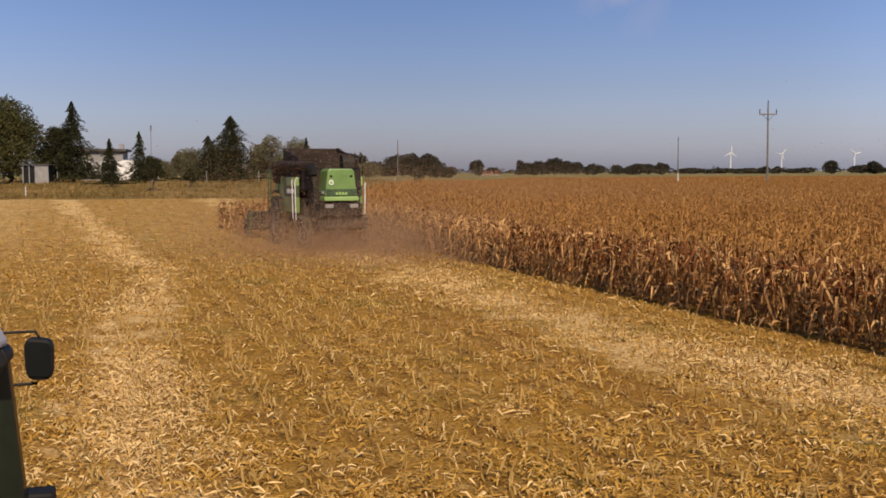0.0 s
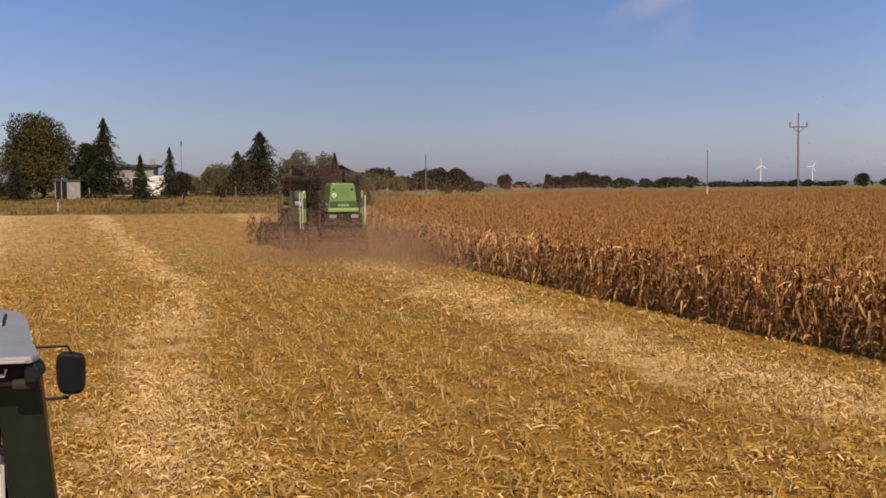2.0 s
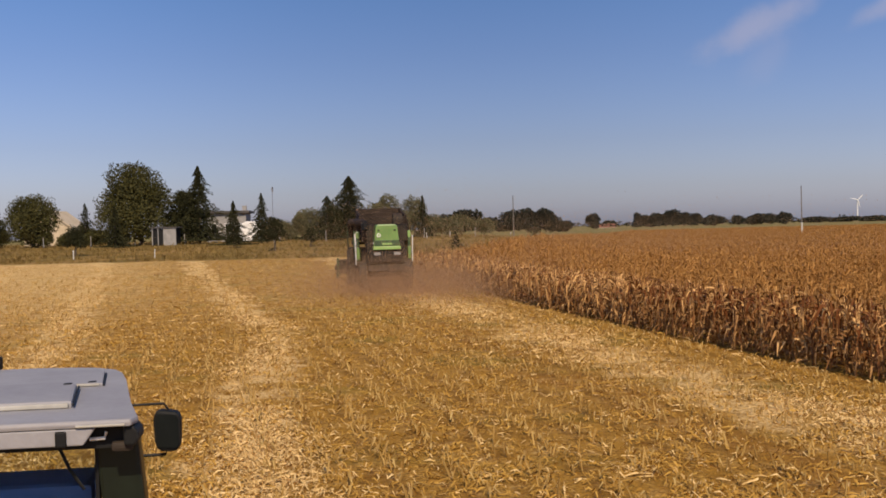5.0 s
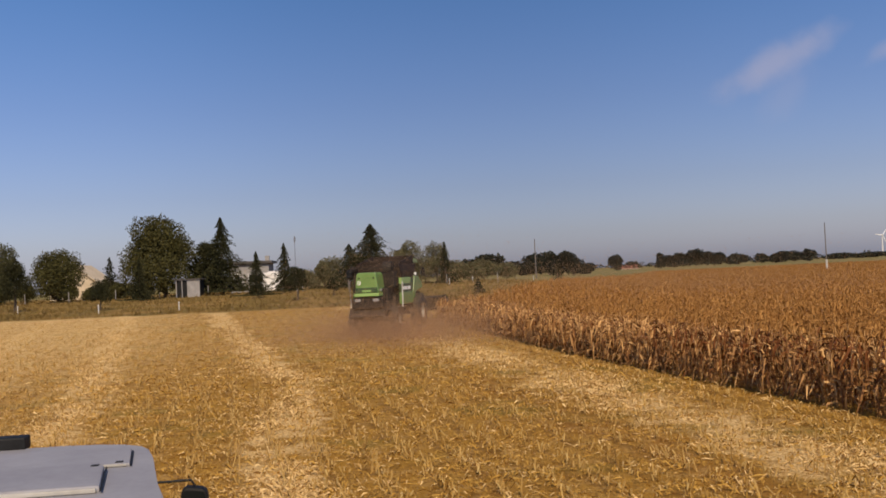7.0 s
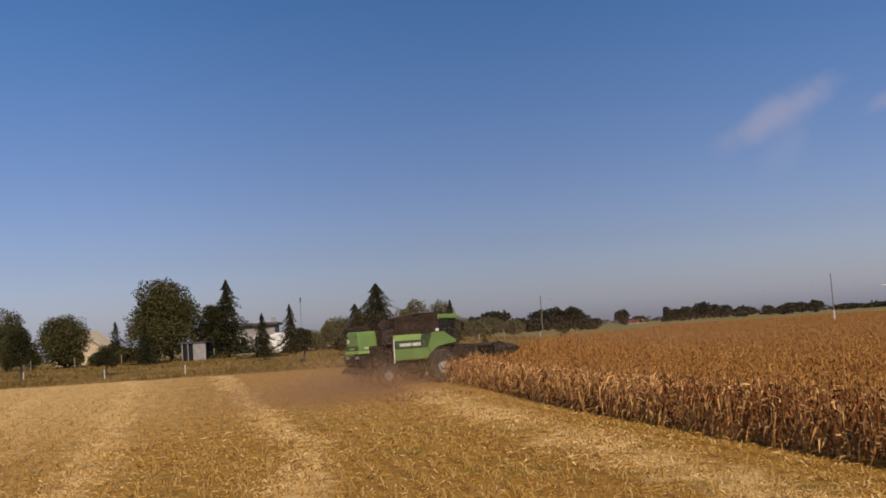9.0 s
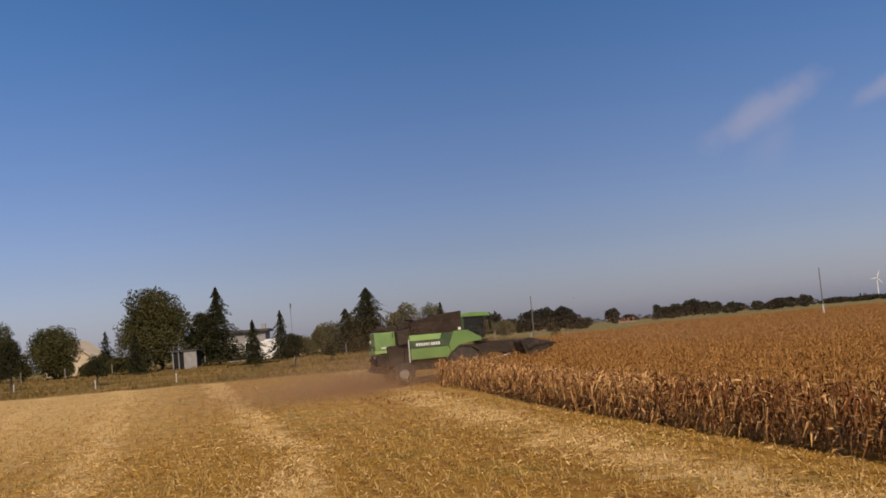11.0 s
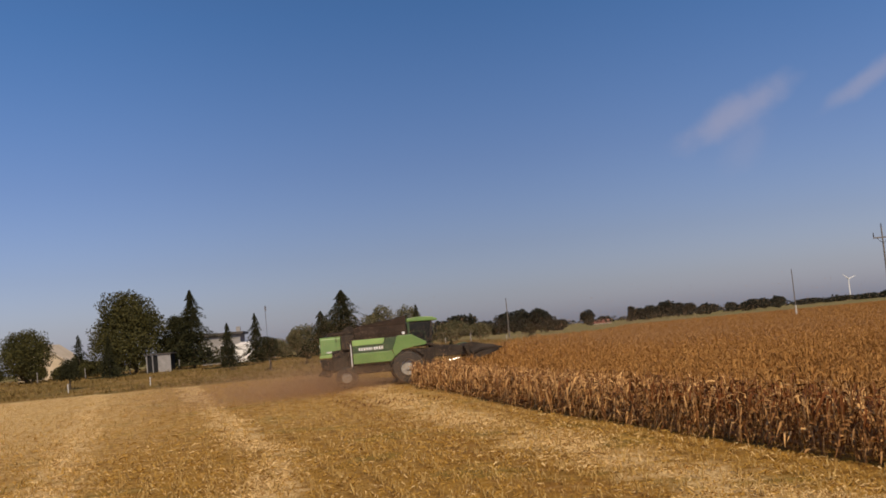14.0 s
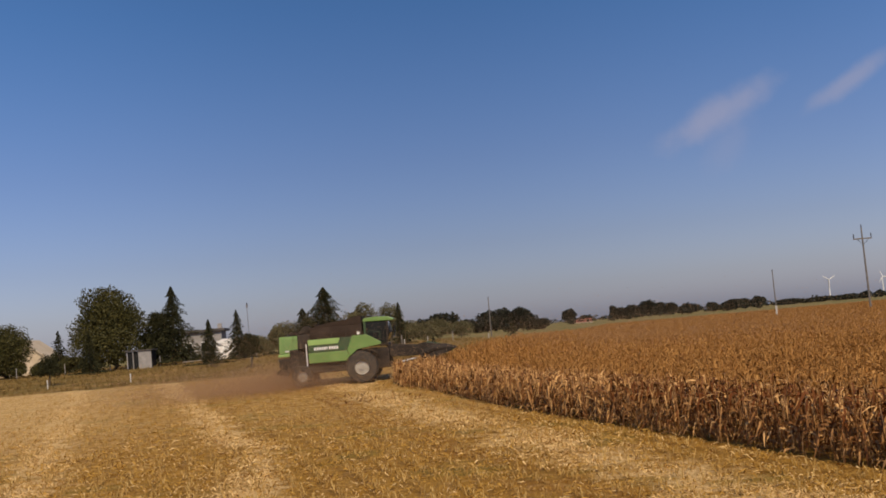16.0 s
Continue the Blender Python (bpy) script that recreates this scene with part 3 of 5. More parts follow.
def leafy_tree(name, x, y, height, width, mat, label, category="tree", trunk=0.22, leaves=2600, size=0.22, lumps=9, squat=1.0, seed=1, base=None, limbs=True, lean=0.0):
    """A broad tree: a tapered trunk with limbs and an uneven crown of leaf clumps."""
    r = np.random.default_rng(seed)
    z0 = gz(x, y) if base is None else base
    top = new(name)
    top.location = (x, y, z0 - 0.03)
    h0 = height * trunk
    bm = tube([(0, 0, 0), (0.02 * height, 0, h0), (0, 0.01 * height, height * 0.75)], [height * 0.022 + 0.03, height * 0.017 + 0.02, 0.02], 7)
    blobs = []
    for i in range(lumps):
        a = 6.28 * i / lumps + r.uniform(-0.4, 0.4)
        lift = r.uniform(0.0, 1.0)
        out = width / 2 * (1 - 0.75 * lift ** squat) * r.uniform(0.45, 0.75)
        rad = width * r.uniform(0.17, 0.27)
        tall = min(rad, (height - h0) * 0.32)
        c = (math.cos(a) * out + lean * (lift - 0.3), math.sin(a) * out, h0 + tall * 0.8 + (height - h0 - 1.75 * tall) * lift)
        blobs.append((c, (rad, rad, tall * r.uniform(0.8, 1.1))))
        if limbs and i % 2 == 0:
            tube([(0, 0, h0 * 0.9), (c[0] * 0.5, c[1] * 0.5, (h0 + c[2]) / 2), c], [height * 0.01 + 0.02, height * 0.007 + 0.01, 0.01], 5, bm)
    blobs.append(((0, 0, h0 + (height - h0) * 0.45), (width * 0.33, width * 0.33, (height - h0) * 0.42)))
    part("trunk", bm, BARK, top, "")
    V, Q = leaf_cloud(blobs, int(leaves * 3.2), size * 0.56, r)
    crown = quad_mesh("crown", V, Q, mat)
    crown.parent = top
    return tagged(top, label, category)


def conifer(name, x, y, height, width, label, mat=None, leaves=2400, size=0.2, bare=0.05, seed=1, tip=0.75, category="conifer"):
    """A spruce: a straight trunk and tiers of drooping boughs that shorten towards the tip."""
    r = np.random.default_rng(seed)
    top = new(name)
    top.location = (x, y, gz(x, y) - 0.03)
    part("trunk", tube([(0, 0, 0), (0, 0, height * 0.97)], [height * 0.018 + 0.03, 0.012], 7), BARK, top)
    n = int(leaves * 2.6)
    t = r.random(n) ** 1.25
    tiers = 9
    k = np.floor(t * tiers) / tiers
    a = np.floor(r.random(n) * 13) / 13 * 6.28 + k * 9 + r.normal(0, 0.16, n)
    bough = width * 0.92 * (1 - t) ** (tip + 0.2) * (0.78 + 0.26 * np.sin(a * 3 + k * 40) + 0.22 * np.sin(k * 57 + a * 5)) * (0.88 + 0.40 * np.sin(np.floor(a * 2) * 12.9 + k * 78.2)) * (1.15 - 0.5 * (t - k) * tiers) + 0.015 * width
    u = r.random(n) ** 0.6
    z = height * (bare + (1 - bare) * t) - u * bough * 0.32 + r.normal(0, 0.05, n) * height * 0.04
    z = np.maximum(z, bare * height)
    p = np.stack([np.cos(a) * bough * u, np.sin(a) * bough * u, z], 1)
    d = np.stack([np.cos(a), np.sin(a), -0.35 + r.normal(0, 0.25, n)], 1) + r.normal(0, 0.3, (n, 3))
    d /= np.linalg.norm(d, axis=1)[:, None]
    s = np.cross(d, r.normal(size=(n, 3)))
    s /= np.linalg.norm(s, axis=1)[:, None]
    L = 0.72 * size * r.uniform(0.6, 1.4, n)[:, None] * (0.55 + 0.6 * (1 - t))[:, None]
    V = np.stack([p - d * L, p - s * L * 0.4, p + d * L, p + s * L * 0.4], 1).reshape(-1, 3)
    crown = quad_mesh("crown", V, np.arange(n * 4).reshape(-1, 4), mat or LEAF_DARK)
    crown.parent = top
    return tagged(top, label, category)


# garden trees in front of the village
leafy_tree("broadleaf_tree", -52.4, 130, 10.9, 10.8, LEAF_GREEN, "tall spreading broadleaf tree with drooping green crown", leaves=9500, size=0.26, lumps=18, trunk=0.06, squat=1.3, seed=4, lean=-1.8)
leafy_tree("broadleaf_tree", -47.9, 133, 7.8, 5.6, LEAF_DARK, "dark broadleaf tree crowded beside a spruce", leaves=4200, seed=5, trunk=0.1)
conifer("spruce", -45.1, 131, 9.8, 5.6, "tall dark spruce at the garden's edge", leaves=5200, size=0.24, seed=6)
conifer("spruce", -50.6, 118, 4.9, 2.6, "dark narrow spruce in front of the garden trees", leaves=2200, size=0.16, seed=7)
conifer("spruce", -33.5, 108, 4.9, 2.3, "young dark spruce standing in the meadow", leaves=2400, size=0.16, seed=8, bare=0.08)
conifer("spruce", -35.3, 125, 6.0, 2.9, "slim dark spruce beside the white annexe", leaves=2400, size=0.18, seed=9)
leafy_tree("clipped_tree", -25.7, 95, 3.4, 2.3, LEAF_DARK, "small round dark tree on a short stem", leaves=2400, size=0.11, trunk=0.27, seed=10, limbs=False)
leafy_tree("clipped_tree", -24.7, 105, 2.3, 1.4, LEAF_DARK, "small oval dark bush on a thin stem", leaves=1400, size=0.11, trunk=0.2, seed=11, limbs=False)
conifer("spruce", -26.0, 132, 8.0, 6.6, "broad bushy dark spruce behind the field", leaves=5200, size=0.25, seed=12, tip=0.6)
conifer("spruce", -28.6, 131, 5.6, 4.2, "lower dark spruce growing against a taller one", leaves=2600, size=0.2, seed=13, tip=0.6)
conifer("spruce", -17.0, 134, 5.4, 2.3, "thin dark spruce past the maize", leaves=1800, size=0.16, seed=14)
conifer("spruce", -8.9, 92.5, 1.5, 1.2, "very small spruce alone in the meadow", leaves=700, size=0.1, seed=15)
conifer("spruce", -3.5, 160, 2.6, 1.6, "very small spruce alone in the meadow", leaves=700, size=0.12, seed=16)
for i, (x, y, h, w) in enumerate(((-21.8, 137, 6.6, 5.2), (-19.2, 142, 6.4, 4.8), (-25.0, 146, 5.4, 4.0))):
    leafy_tree("fruit_tree", x, y, h, w, LEAF_PALE, "open light green fruit tree in a garden", leaves=1300, size=0.2, seed=20 + i, trunk=0.2)
for i, (x, y, h, w) in enumerate(((-34.0, 146, 4.8, 4.4), (-37.0, 152, 4.6, 4.0), (-38.6, 158, 4.2, 3.8), (-32.0, 150, 5.6, 4.4), (-30.6, 156, 5.0, 4.4), (-14.2, 156, 3.4, 5.0), (-11.5, 165, 3.0, 5.0), (-41.5, 158, 3.2, 5.5), (-29.5, 143, 3.0, 4.5), (-24.0, 141, 3.4, 5.0), (-22.0, 150, 4.2, 5.5), (-17.5, 147, 3.4, 5.0), (-14.8, 145, 2.8, 4.6), (-36.5, 141, 2.6, 3.6))):
    leafy_tree("garden_shrub", x, y, h, w, LEAF_PALE, "pale olive shrub growing along the garden fence", "shrub", leaves=1300, size=0.2, seed=30 + i, trunk=0.08, limbs=False)
leafy_tree("broadleaf_tree", -75.2, 131, 9.6, 7.0, LEAF_LIGHT, "tall light green tree with hanging twigs", leaves=5000, size=0.22, seed=40, trunk=0.04)
leafy_tree("broadleaf_tree", -67.3, 131, 7.4, 9.4, LEAF_GREEN, "wide round green fruit tree with bare twig tips", leaves=5500, size=0.22, seed=41, trunk=0.03)
leafy_tree("clipped_tree", -54.8, 98, 5.2, 3.6, LEAF_DARK, "round dark tree on a whitewashed stem", leaves=2600, size=0.14, trunk=0.2, seed=42, limbs=False)
leafy_tree("clipped_tree", -43.7, 93, 2.9, 2.6, LEAF_DARK, "low dark tree on a whitewashed stem", leaves=1700, size=0.11, trunk=0.26, seed=43, limbs=False)
conifer("spruce", -61.0, 133, 5.6, 2.4, "thin open spruce with sparse boughs", leaves=800, size=0.2, seed=44, bare=0.25)
for i, (x, y, h, w) in enumerate(((-58.5, 129, 2.2, 3.2), (-61.5, 128.6, 2.0, 3.0), (-70.5, 129, 2.8, 3.6), (-73.5, 129, 3.0, 3.6), (-78.0, 129, 3.2, 4.0), (-64.5, 129, 2.2, 3.2), (-59.0, 133, 2.5, 3.0), (-62.0, 136, 2.8, 3.4), (-56.5, 134, 2.4, 2.6), (-64.5, 140, 3.0, 3.0), (-71.0, 138, 3.4, 4.0), (-80.0, 134, 6.0, 5.0))):
    leafy_tree("garden_shrub", x, y, h, w, LEAF_GREEN, "green garden shrub by the fence", "shrub", leaves=1200, size=0.18, seed=50 + i, trunk=0.05, limbs=False)

# woods and hedges on the horizon: sideways slope, distance, top above the eye level, width, all in the plan
FAR_TREES = (
    (-0.088, 300, 6.2, 13), (-0.105, 300, 5.2, 9), (-0.062, 330, 4.0, 9), (-0.045, 340, 6.0, 10), (-0.030, 330, 5.8, 12), (-0.012, 330, 6.0, 10),
    (0.006, 420, 2.4, 9), (0.032, 430, 6.0, 8.5), (0.046, 520, 2.4, 10), (0.072, 430, 5.2, 5), (0.080, 520, 5.5, 14), (0.091, 500, 5.8, 12),
    (0.104, 500, 7.6, 13), (0.114, 520, 6.2, 12), (0.124, 520, 5.4, 10), (0.140, 500, 4.2, 14), (0.163, 520, 3.4, 10), (0.181, 500, 4.2, 14),
    (0.191, 520, 4.0, 10), (0.204, 500, 4.2, 12), (0.362, 430, 4.6, 8), (0.390, 520, 2.8, 14), (0.402, 430, 3.8, 10),
    (0.232, 620, 1.6, 22), (0.258, 640, 1.6, 24), (0.284, 620, 1.7, 22), (0.300, 560, 2.6, 9), (0.312, 560, 2.6, 8), (0.335, 640, 1.6, 24), (0.425, 640, 2.2, 24),
)
for i, (az, d, up, w) in enumerate(FAR_TREES):
    if az > 0.03:
        d, up, w = d * 1.7, up * 1.6, w * 1.6
    leafy_tree("distant_tree", az * d, d, up + EYE[2] - gz(az * d, d), w, LEAF_FAR, "distant dark tree on the horizon", leaves=1300, size=0.05 * w + 0.12, seed=70 + i, trunk=0.03, lumps=7, limbs=False, squat=1.8)


def build_far_woods():
    r = np.random.default_rng(3)
    blobs = []
    for i in range(150):
        az = -0.75 + 1.5 * i / 150 + r.normal(0, 0.003)
        h = r.uniform(2.2, 5.0)
        blobs.append(((az * 760, 760 + r.uniform(-20, 20), 1.8 + h * 0.4 + gz(az * 760, 760) * 0.9), (r.uniform(4, 9), 3, h * 0.5)))
    V, Q = leaf_cloud(blobs, 9000, 0.9, r)
    tagged(quad_mesh("far_woods", V, Q, LEAF_FAR), "low dark line of far woods", "woods", kind="stuff")


build_far_woods()


# ---- village ----
def top_level(name, label, category, m, group=""):
    ob = new(name)
    ob.matrix_world = m
    return tagged(ob, label, category, group)


def window_on(parent, x, z, w, h, y):
    win = part("window", box((x - w / 2, y - 0.04, z), (x + w / 2, y + 0.05, z + h), 0.01), WHITE, parent, "white framed window")
    part("pane", box((x - w / 2 + 0.07, y - 0.055, z + 0.07), (x + w / 2 - 0.07, y - 0.03, z + h - 0.07), 0), CAB_GLASS, win, "dark pane")


house = top_level("house", "low pale house with a dark flat roof behind spruces", "house", pose(-47.0, 150, gz(-47, 150), 0, 0, 10))
part("wall", box((-2.9, -3, -0.2), (2.6, 3, 4.0), 0.02), GREY_WALL, house)
part("roof", box((-3.3, -3.5, 4.0), (3.1, 3.5, 4.34), 0.04), ROOF_DARK, house, "dark flat roof")
part("chimney", box((1.8, -0.3, 4.34), (2.4, 0.3, 5.1), 0.02), GREY_WALL, house)
for wx in (-1.9, 0.1, 1.6):
    window_on(house, wx, 1.3, 0.9, 1.3, -3.0)
annexe = top_level("annexe", "small white plastered outbuilding with a rounded roof", "outbuilding", pose(-41.6, 143, gz(-41.6, 143), 0, 0, 4))
part("wall", box((-1.5, -1.5, -0.2), (1.4, 1.5, 2.2), 0.12), WHITE, annexe)
part("roof", prism([(-1.6, 2.15), (-1.6, 2.3), (-0.6, 2.75), (0.7, 2.75), (1.5, 2.3), (1.5, 2.15)], -1.6, 1.6, 0.04, 1), WHITE, annexe, "white roof")
mast = top_level("antenna_mast", "thin steel mast with a small dish", "antenna", pose(-39.6, 146, gz(-39.6, 146)))
part("pole", tube([(0, 0, 0), (0, 0, 7.2)], 0.05, 6), STEEL, mast)
part("dish", lathe([(-0.12, 0.02), (0.0, 0.42), (0.04, 0.42), (-0.06, 0.02)], 12), GREY_WALL, mast).location = (0, 0, 7.1)

shed = top_level("shed", "grey board shed, the shade of its open side painted black", "shed", pose(-48.1, 126, gz(-48.1, 126) - 0.2, 0, 0, 6))
for i in range(3, 9):
    part("plank", box((-0.3 + i * 0.26, -1.2, 0), (-0.05 + i * 0.26, -1.14, 2.35), 0.006), GREY_WALL, shed)
# solid box; its black colour stands for the shade inside the shed
part("frame", box((-0.9, -1.1, 0), (2.0, 1.2, 2.25), 0.02), SEAL_AND_SHADE, shed, "solid box painted black as the shaded inside")
part("roof", box((-1.1, -1.35, 2.3), (2.2, 1.4, 2.44), 0.02), ROOF_DARK, shed, "dark felt roof")
for px_ in (-0.9, -0.2):
    part("post", box((px_, -1.2, 0), (px_ + 0.1, -1.1, 2.3), 0.01), GREY_WALL, shed)

gable = top_level("house", "tan gabled house half hidden by fruit trees", "house", pose(-74.0, 152, gz(-74.0, 152), 0, 0, 8))
part("wall", prism([(-3.6, -0.2), (3.6, -0.2), (3.6, 2.2), (0, 4.9), (-3.6, 2.2)], -4, 4, 0.02, 1), TAN_WALL, gable)
for s in (-1, 1):
    part("roof", prism([(s * 4.0, 1.95), (s * 4.0, 2.15), (0, 5.15), (0, 4.93)], -4.3, 4.3, 0.01, 1), TAN_WALL, gable, "pale sheet roof slope")
window_on(gable, -1.2, 1.0, 1.0, 1.2, -4.0)
farm = top_level("farmhouse", "distant farmhouse with a red tiled roof", "house", pose(37.5, 850, -1.6, 0, 0, 4))
part("wall", box((-7, -4, -0.2), (7, 4, 3.0), 0.03), TAN_WALL, farm)
part("roof", prism([(-4.6, 2.8), (4.6, 2.8), (0, 5.4)], -7.4, 7.4, 0.03, 0), ROOF_RED, farm, "red tiled roof")
for wx in (-5, -2, 1, 4):
    window_on(farm, wx, 0.9, 1.2, 1.3, -4.0)

# garden fence posts and boundary stakes
fence = top_level("garden_fence", "pale post and wire fence round the gardens", "fence", pose(0, 0, 0))
for i in range(0, 34, 3):
    x = -76 + i * 2.0
    y = 127.5 + 0.6 * math.sin(i)
    part("post", box((x, y, gz(x, y) - 0.1), (x + 0.08, y + 0.08, gz(x, y) + 1.3), 0.01), GREY_WALL, fence)
for h in (0.5, 0.95, 1.35):
    part("wire", tube([(-76 + i * 2.0, 127.55 + 0.6 * math.sin(i), gz(-76 + i * 2.0, 127.5) + h) for i in range(34)], 0.006, 4), DUSTY, fence)
stake = top_level("boundary_stake", "short whitewashed wooden stake in the grass", "stake", pose(-52.3, 94, gz(-52.3, 94)), "boundary stakes")
part("shaft", tube([(0, 0, -0.05), (0.02, 0, 0.70), (0.02, 0, 0.76)], [0.05, 0.045, 0.02], 8), CONCRETE, stake)
part("cap", tube([(0.02, 0, 0.64), (0.02, 0, 0.70)], 0.055, 8), WHITE, stake)
for x, y in ((-40.8, 86.5), (-33.3, 85.5), (-30.3, 112), (-15.8, 128), (-14.2, 140), (-7.0, 158)):
    copy_thing(stake, pose(x, y, gz(x, y), 0, 0, x * 31))

# ---- poles and turbines ----
power = top_level("power_pole", "tall power pole with a crossarm and upright insulators", "power pole", pose(51.8, 171, 0, 0, 0, 4))
part("pole", tube([(0, 0, 0), (-0.05, 0, 13.6)], [0.19, 0.11], 8), WOOD, power)
part("crossarm", box((-1.45, -0.07, 11.75), (1.4, 0.07, 11.95), 0.015), WOOD, power)
for x in (-1.38, 1.33):
    part("insulator", tube([(x, 0, 11.95), (x, 0, 12.25), (x, 0, 12.7)], [0.05, 0.09, 0.04], 6), DUSTY, power)
part("insulator", tube([(-0.05, 0, 13.55), (-0.05, 0, 13.8), (-0.05, 0, 14.1)], [0.05, 0.09, 0.04], 6), DUSTY, power)
part("brace", tube([(-0.9, -0.05, 11.75), (-0.03, -0.08, 10.9)], 0.035, 5), DUSTY, power)
part("brace", tube([(0.9, -0.05, 11.75), (0.0, -0.08, 10.9)], 0.035, 5), DUSTY, power)
for az, d, h, text in ((0.2195, 178, 8.3, "thin grey line pole with a whitewashed foot"), (-0.0417, 185, 6.7, "thin dark line pole behind the maize")):
    pole = top_level("line_pole", text, "pole", pose(az * d, d, gz(az * d, d)))
    part("pole", tube([(0, 0, -0.1), (0, 0, h)], [0.12, 0.07], 8), WOOD, pole)
    if az > 0:
        part("foot", tube([(0, 0, 0), (0, 0, 2.6)], [0.15, 0.14], 8), CONCRETE, pole, "pale concrete foot")
    part("insulator", tube([(0, 0, h), (0, 0, h + 0.25)], [0.09, 0.03], 6), DUSTY, pole)


def turbine(az, d, hub, turn):
    ob = top_level("wind_turbine", "white three-bladed wind turbine far away", "wind turbine", pose(az * d, d, 0, 0, 0, 10), "wind turbines on the horizon")
    part("tower", tube([(0, 0, 0), (0, 0, hub)], [1.5, 0.8], 12), WHITE, ob)
    part("nacelle", box((-1.2, -2.2, hub - 1.1), (1.2, 3.5, hub + 1.2), 0.3), WHITE, ob)
    rotor = part("rotor", tube([(0, -3.2, 0), (0, -2.6, 0), (0, -2.1, 0)], [0.3, 1.0, 1.0], 10), WHITE, ob)
    rotor.location = (0, 0, hub)
    for k in range(3):
        a = radians(turn + 120 * k)
        d_ = Vector((math.sin(a), 0, math.cos(a)))
        part("blade", tube([d_ * 0.5 + Vector((0, -2.6, 0)), d_ * 5 + Vector((0, -2.6, 0)), d_ * 17 + Vector((0, -2.6, 0))], [0.7, 1.15, 0.3], 6), WHITE, rotor)
    return rotor


ROTORS = [turbine(0.2685, 2400, 43, 5), turbine(0.3160, 2700, 44, 40), turbine(0.384, 2600, 42, 75)]

# ---- combine harvester: y ahead, front axle over the origin ----
combine = top_level("combine_harvester", "dusty green combine harvester with a raised grain tank and maize header", "combine harvester", pose(0, 0, 0))
combine.scale = (0.9, 1, 1)
# right and left side panels
for s in (1, -1):
    x0, x1 = (1.30, 1.48) if s > 0 else (-1.48, -1.30)
    part("side_panel", prism([(-3.1, 1.34), (-0.92, 1.34), (-0.70, 1.60), (-0.85, 1.94), (-3.1, 1.94)], x0, x1, 0.03), GREEN, combine, "bright green lower side panel")
    band = part("side_band", prism([(-3.1, 1.95), (-0.84, 1.95), (-0.50, 2.70), (-1.15, 2.70), (-1.32, 2.38), (-3.1, 2.38)], x0 + 0.02, x1 - 0.02, 0.02), DARK_GREEN, combine, "dark green band with lettering")
    xl = 1.462 if s > 0 else -1.462
    for k in range(10):
        wide = 0.06 if k == 5 else 0.10
        part("letter_bar", box((xl - 0.012, -2.75 + k * 0.145, 2.08), (xl + 0.012, -2.75 + wide + k * 0.145, 2.25), 0), WHITE, band, "pale unreadable letter")
    part("side_stripe", prism([(-3.1, 2.39), (-1.33, 2.39), (-1.20, 2.71), (-3.1, 2.71)], x0 + 0.01, x1 - 0.01, 0.02), PALE_GREEN, combine, "pale green stripe")
    part("front_panel", prism([(-0.83, 1.95), (-0.69, 1.61), (-0.62, 1.62), (-0.25, 1.98), (0.45, 2.06), (1.15, 2.12), (1.22, 2.25), (0.36, 2.76), (-0.48, 2.76)], x0 + 0.01, x1 + (0.02 if s > 0 else -0.02), 0.03), GREEN, combine, "bright green sloped front panel")
    part("panel_seam", box((xl - 0.03, 0.30, 2.10), (xl + 0.03, 0.33, 2.72), 0), DARK_GREEN, combine)
    part("wheel_arch", prism([(-0.95, 1.1), (-0.6, 1.7), (0.0, 1.9), (0.6, 1.8), (1.0, 1.5), (1.0, 1.7), (0.6, 1.93), (-0.7, 1.85), (-1.05, 1.3)], x0 - 0.25, x1 - 0.04, 0.01), DUSTY, combine, "dusty wheel arch")
part("chassis", box((-1.2, -3.4, 0.75), (1.2, 1.6, 1.9), 0.05), DUSTY, combine, "dusty dark chassis")
part("front_axle", tube([(-1.3, 0, 0.9), (1.3, 0, 0.9)], 0.18, 10), DUSTY, combine)
part("rear_axle", tube([(-1.2, -3.55, 0.62), (1.2, -3.55, 0.62)], 0.12, 10), DUSTY, combine)
part("straw_walker_housing", prism([(-4.3, 1.1), (-3.0, 0.95), (-3.0, 2.3), (-4.3, 2.2)], -1.0, 1.0, 0.04), DUSTY, combine, "dark housing between hood and panels")
# grain tank with opened covers
tank = part("grain_tank", prism([(-1.38, 2.3), (1.38, 2.3), (1.40, 3.0), (1.28, 3.42), (-1.28, 3.42), (-1.40, 3.0)], -2.95, 0.10, 0.05, 1), TANK, combine, "dusty dark grey grain tank")
for k in range(3):
    part("rib", box((1.37, -2.6 + k * 0.85, 2.74), (1.43, -2.52 + k * 0.85, 3.05), 0.01), DUSTY, tank)
    part("rib", box((-1.43, -2.6 + k * 0.85, 2.74), (-1.37, -2.52 + k * 0.85, 3.05), 0.01), DUSTY, tank)
part("tank_cover", prism([(-2.7, 3.40), (0.05, 3.40), (0.12, 3.86), (0.02, 3.90), (-0.8, 3.74), (-2.7, 3.50)], 1.18, 1.30, 0.01), TANK, combine, "raised tank flap")
part("tank_cover", prism([(-2.7, 3.40), (0.05, 3.40), (0.12, 3.86), (0.02, 3.90), (-0.8, 3.74), (-2.7, 3.50)], -1.30, -1.18, 0.01), TANK, combine, "raised tank flap")
part("tank_cover", prism([(-1.3, 3.38), (1.3, 3.38), (1.15, 3.88), (-1.15, 3.88)], 0.02, 0.10, 0.015, 1), TANK, combine, "raised tank flap")
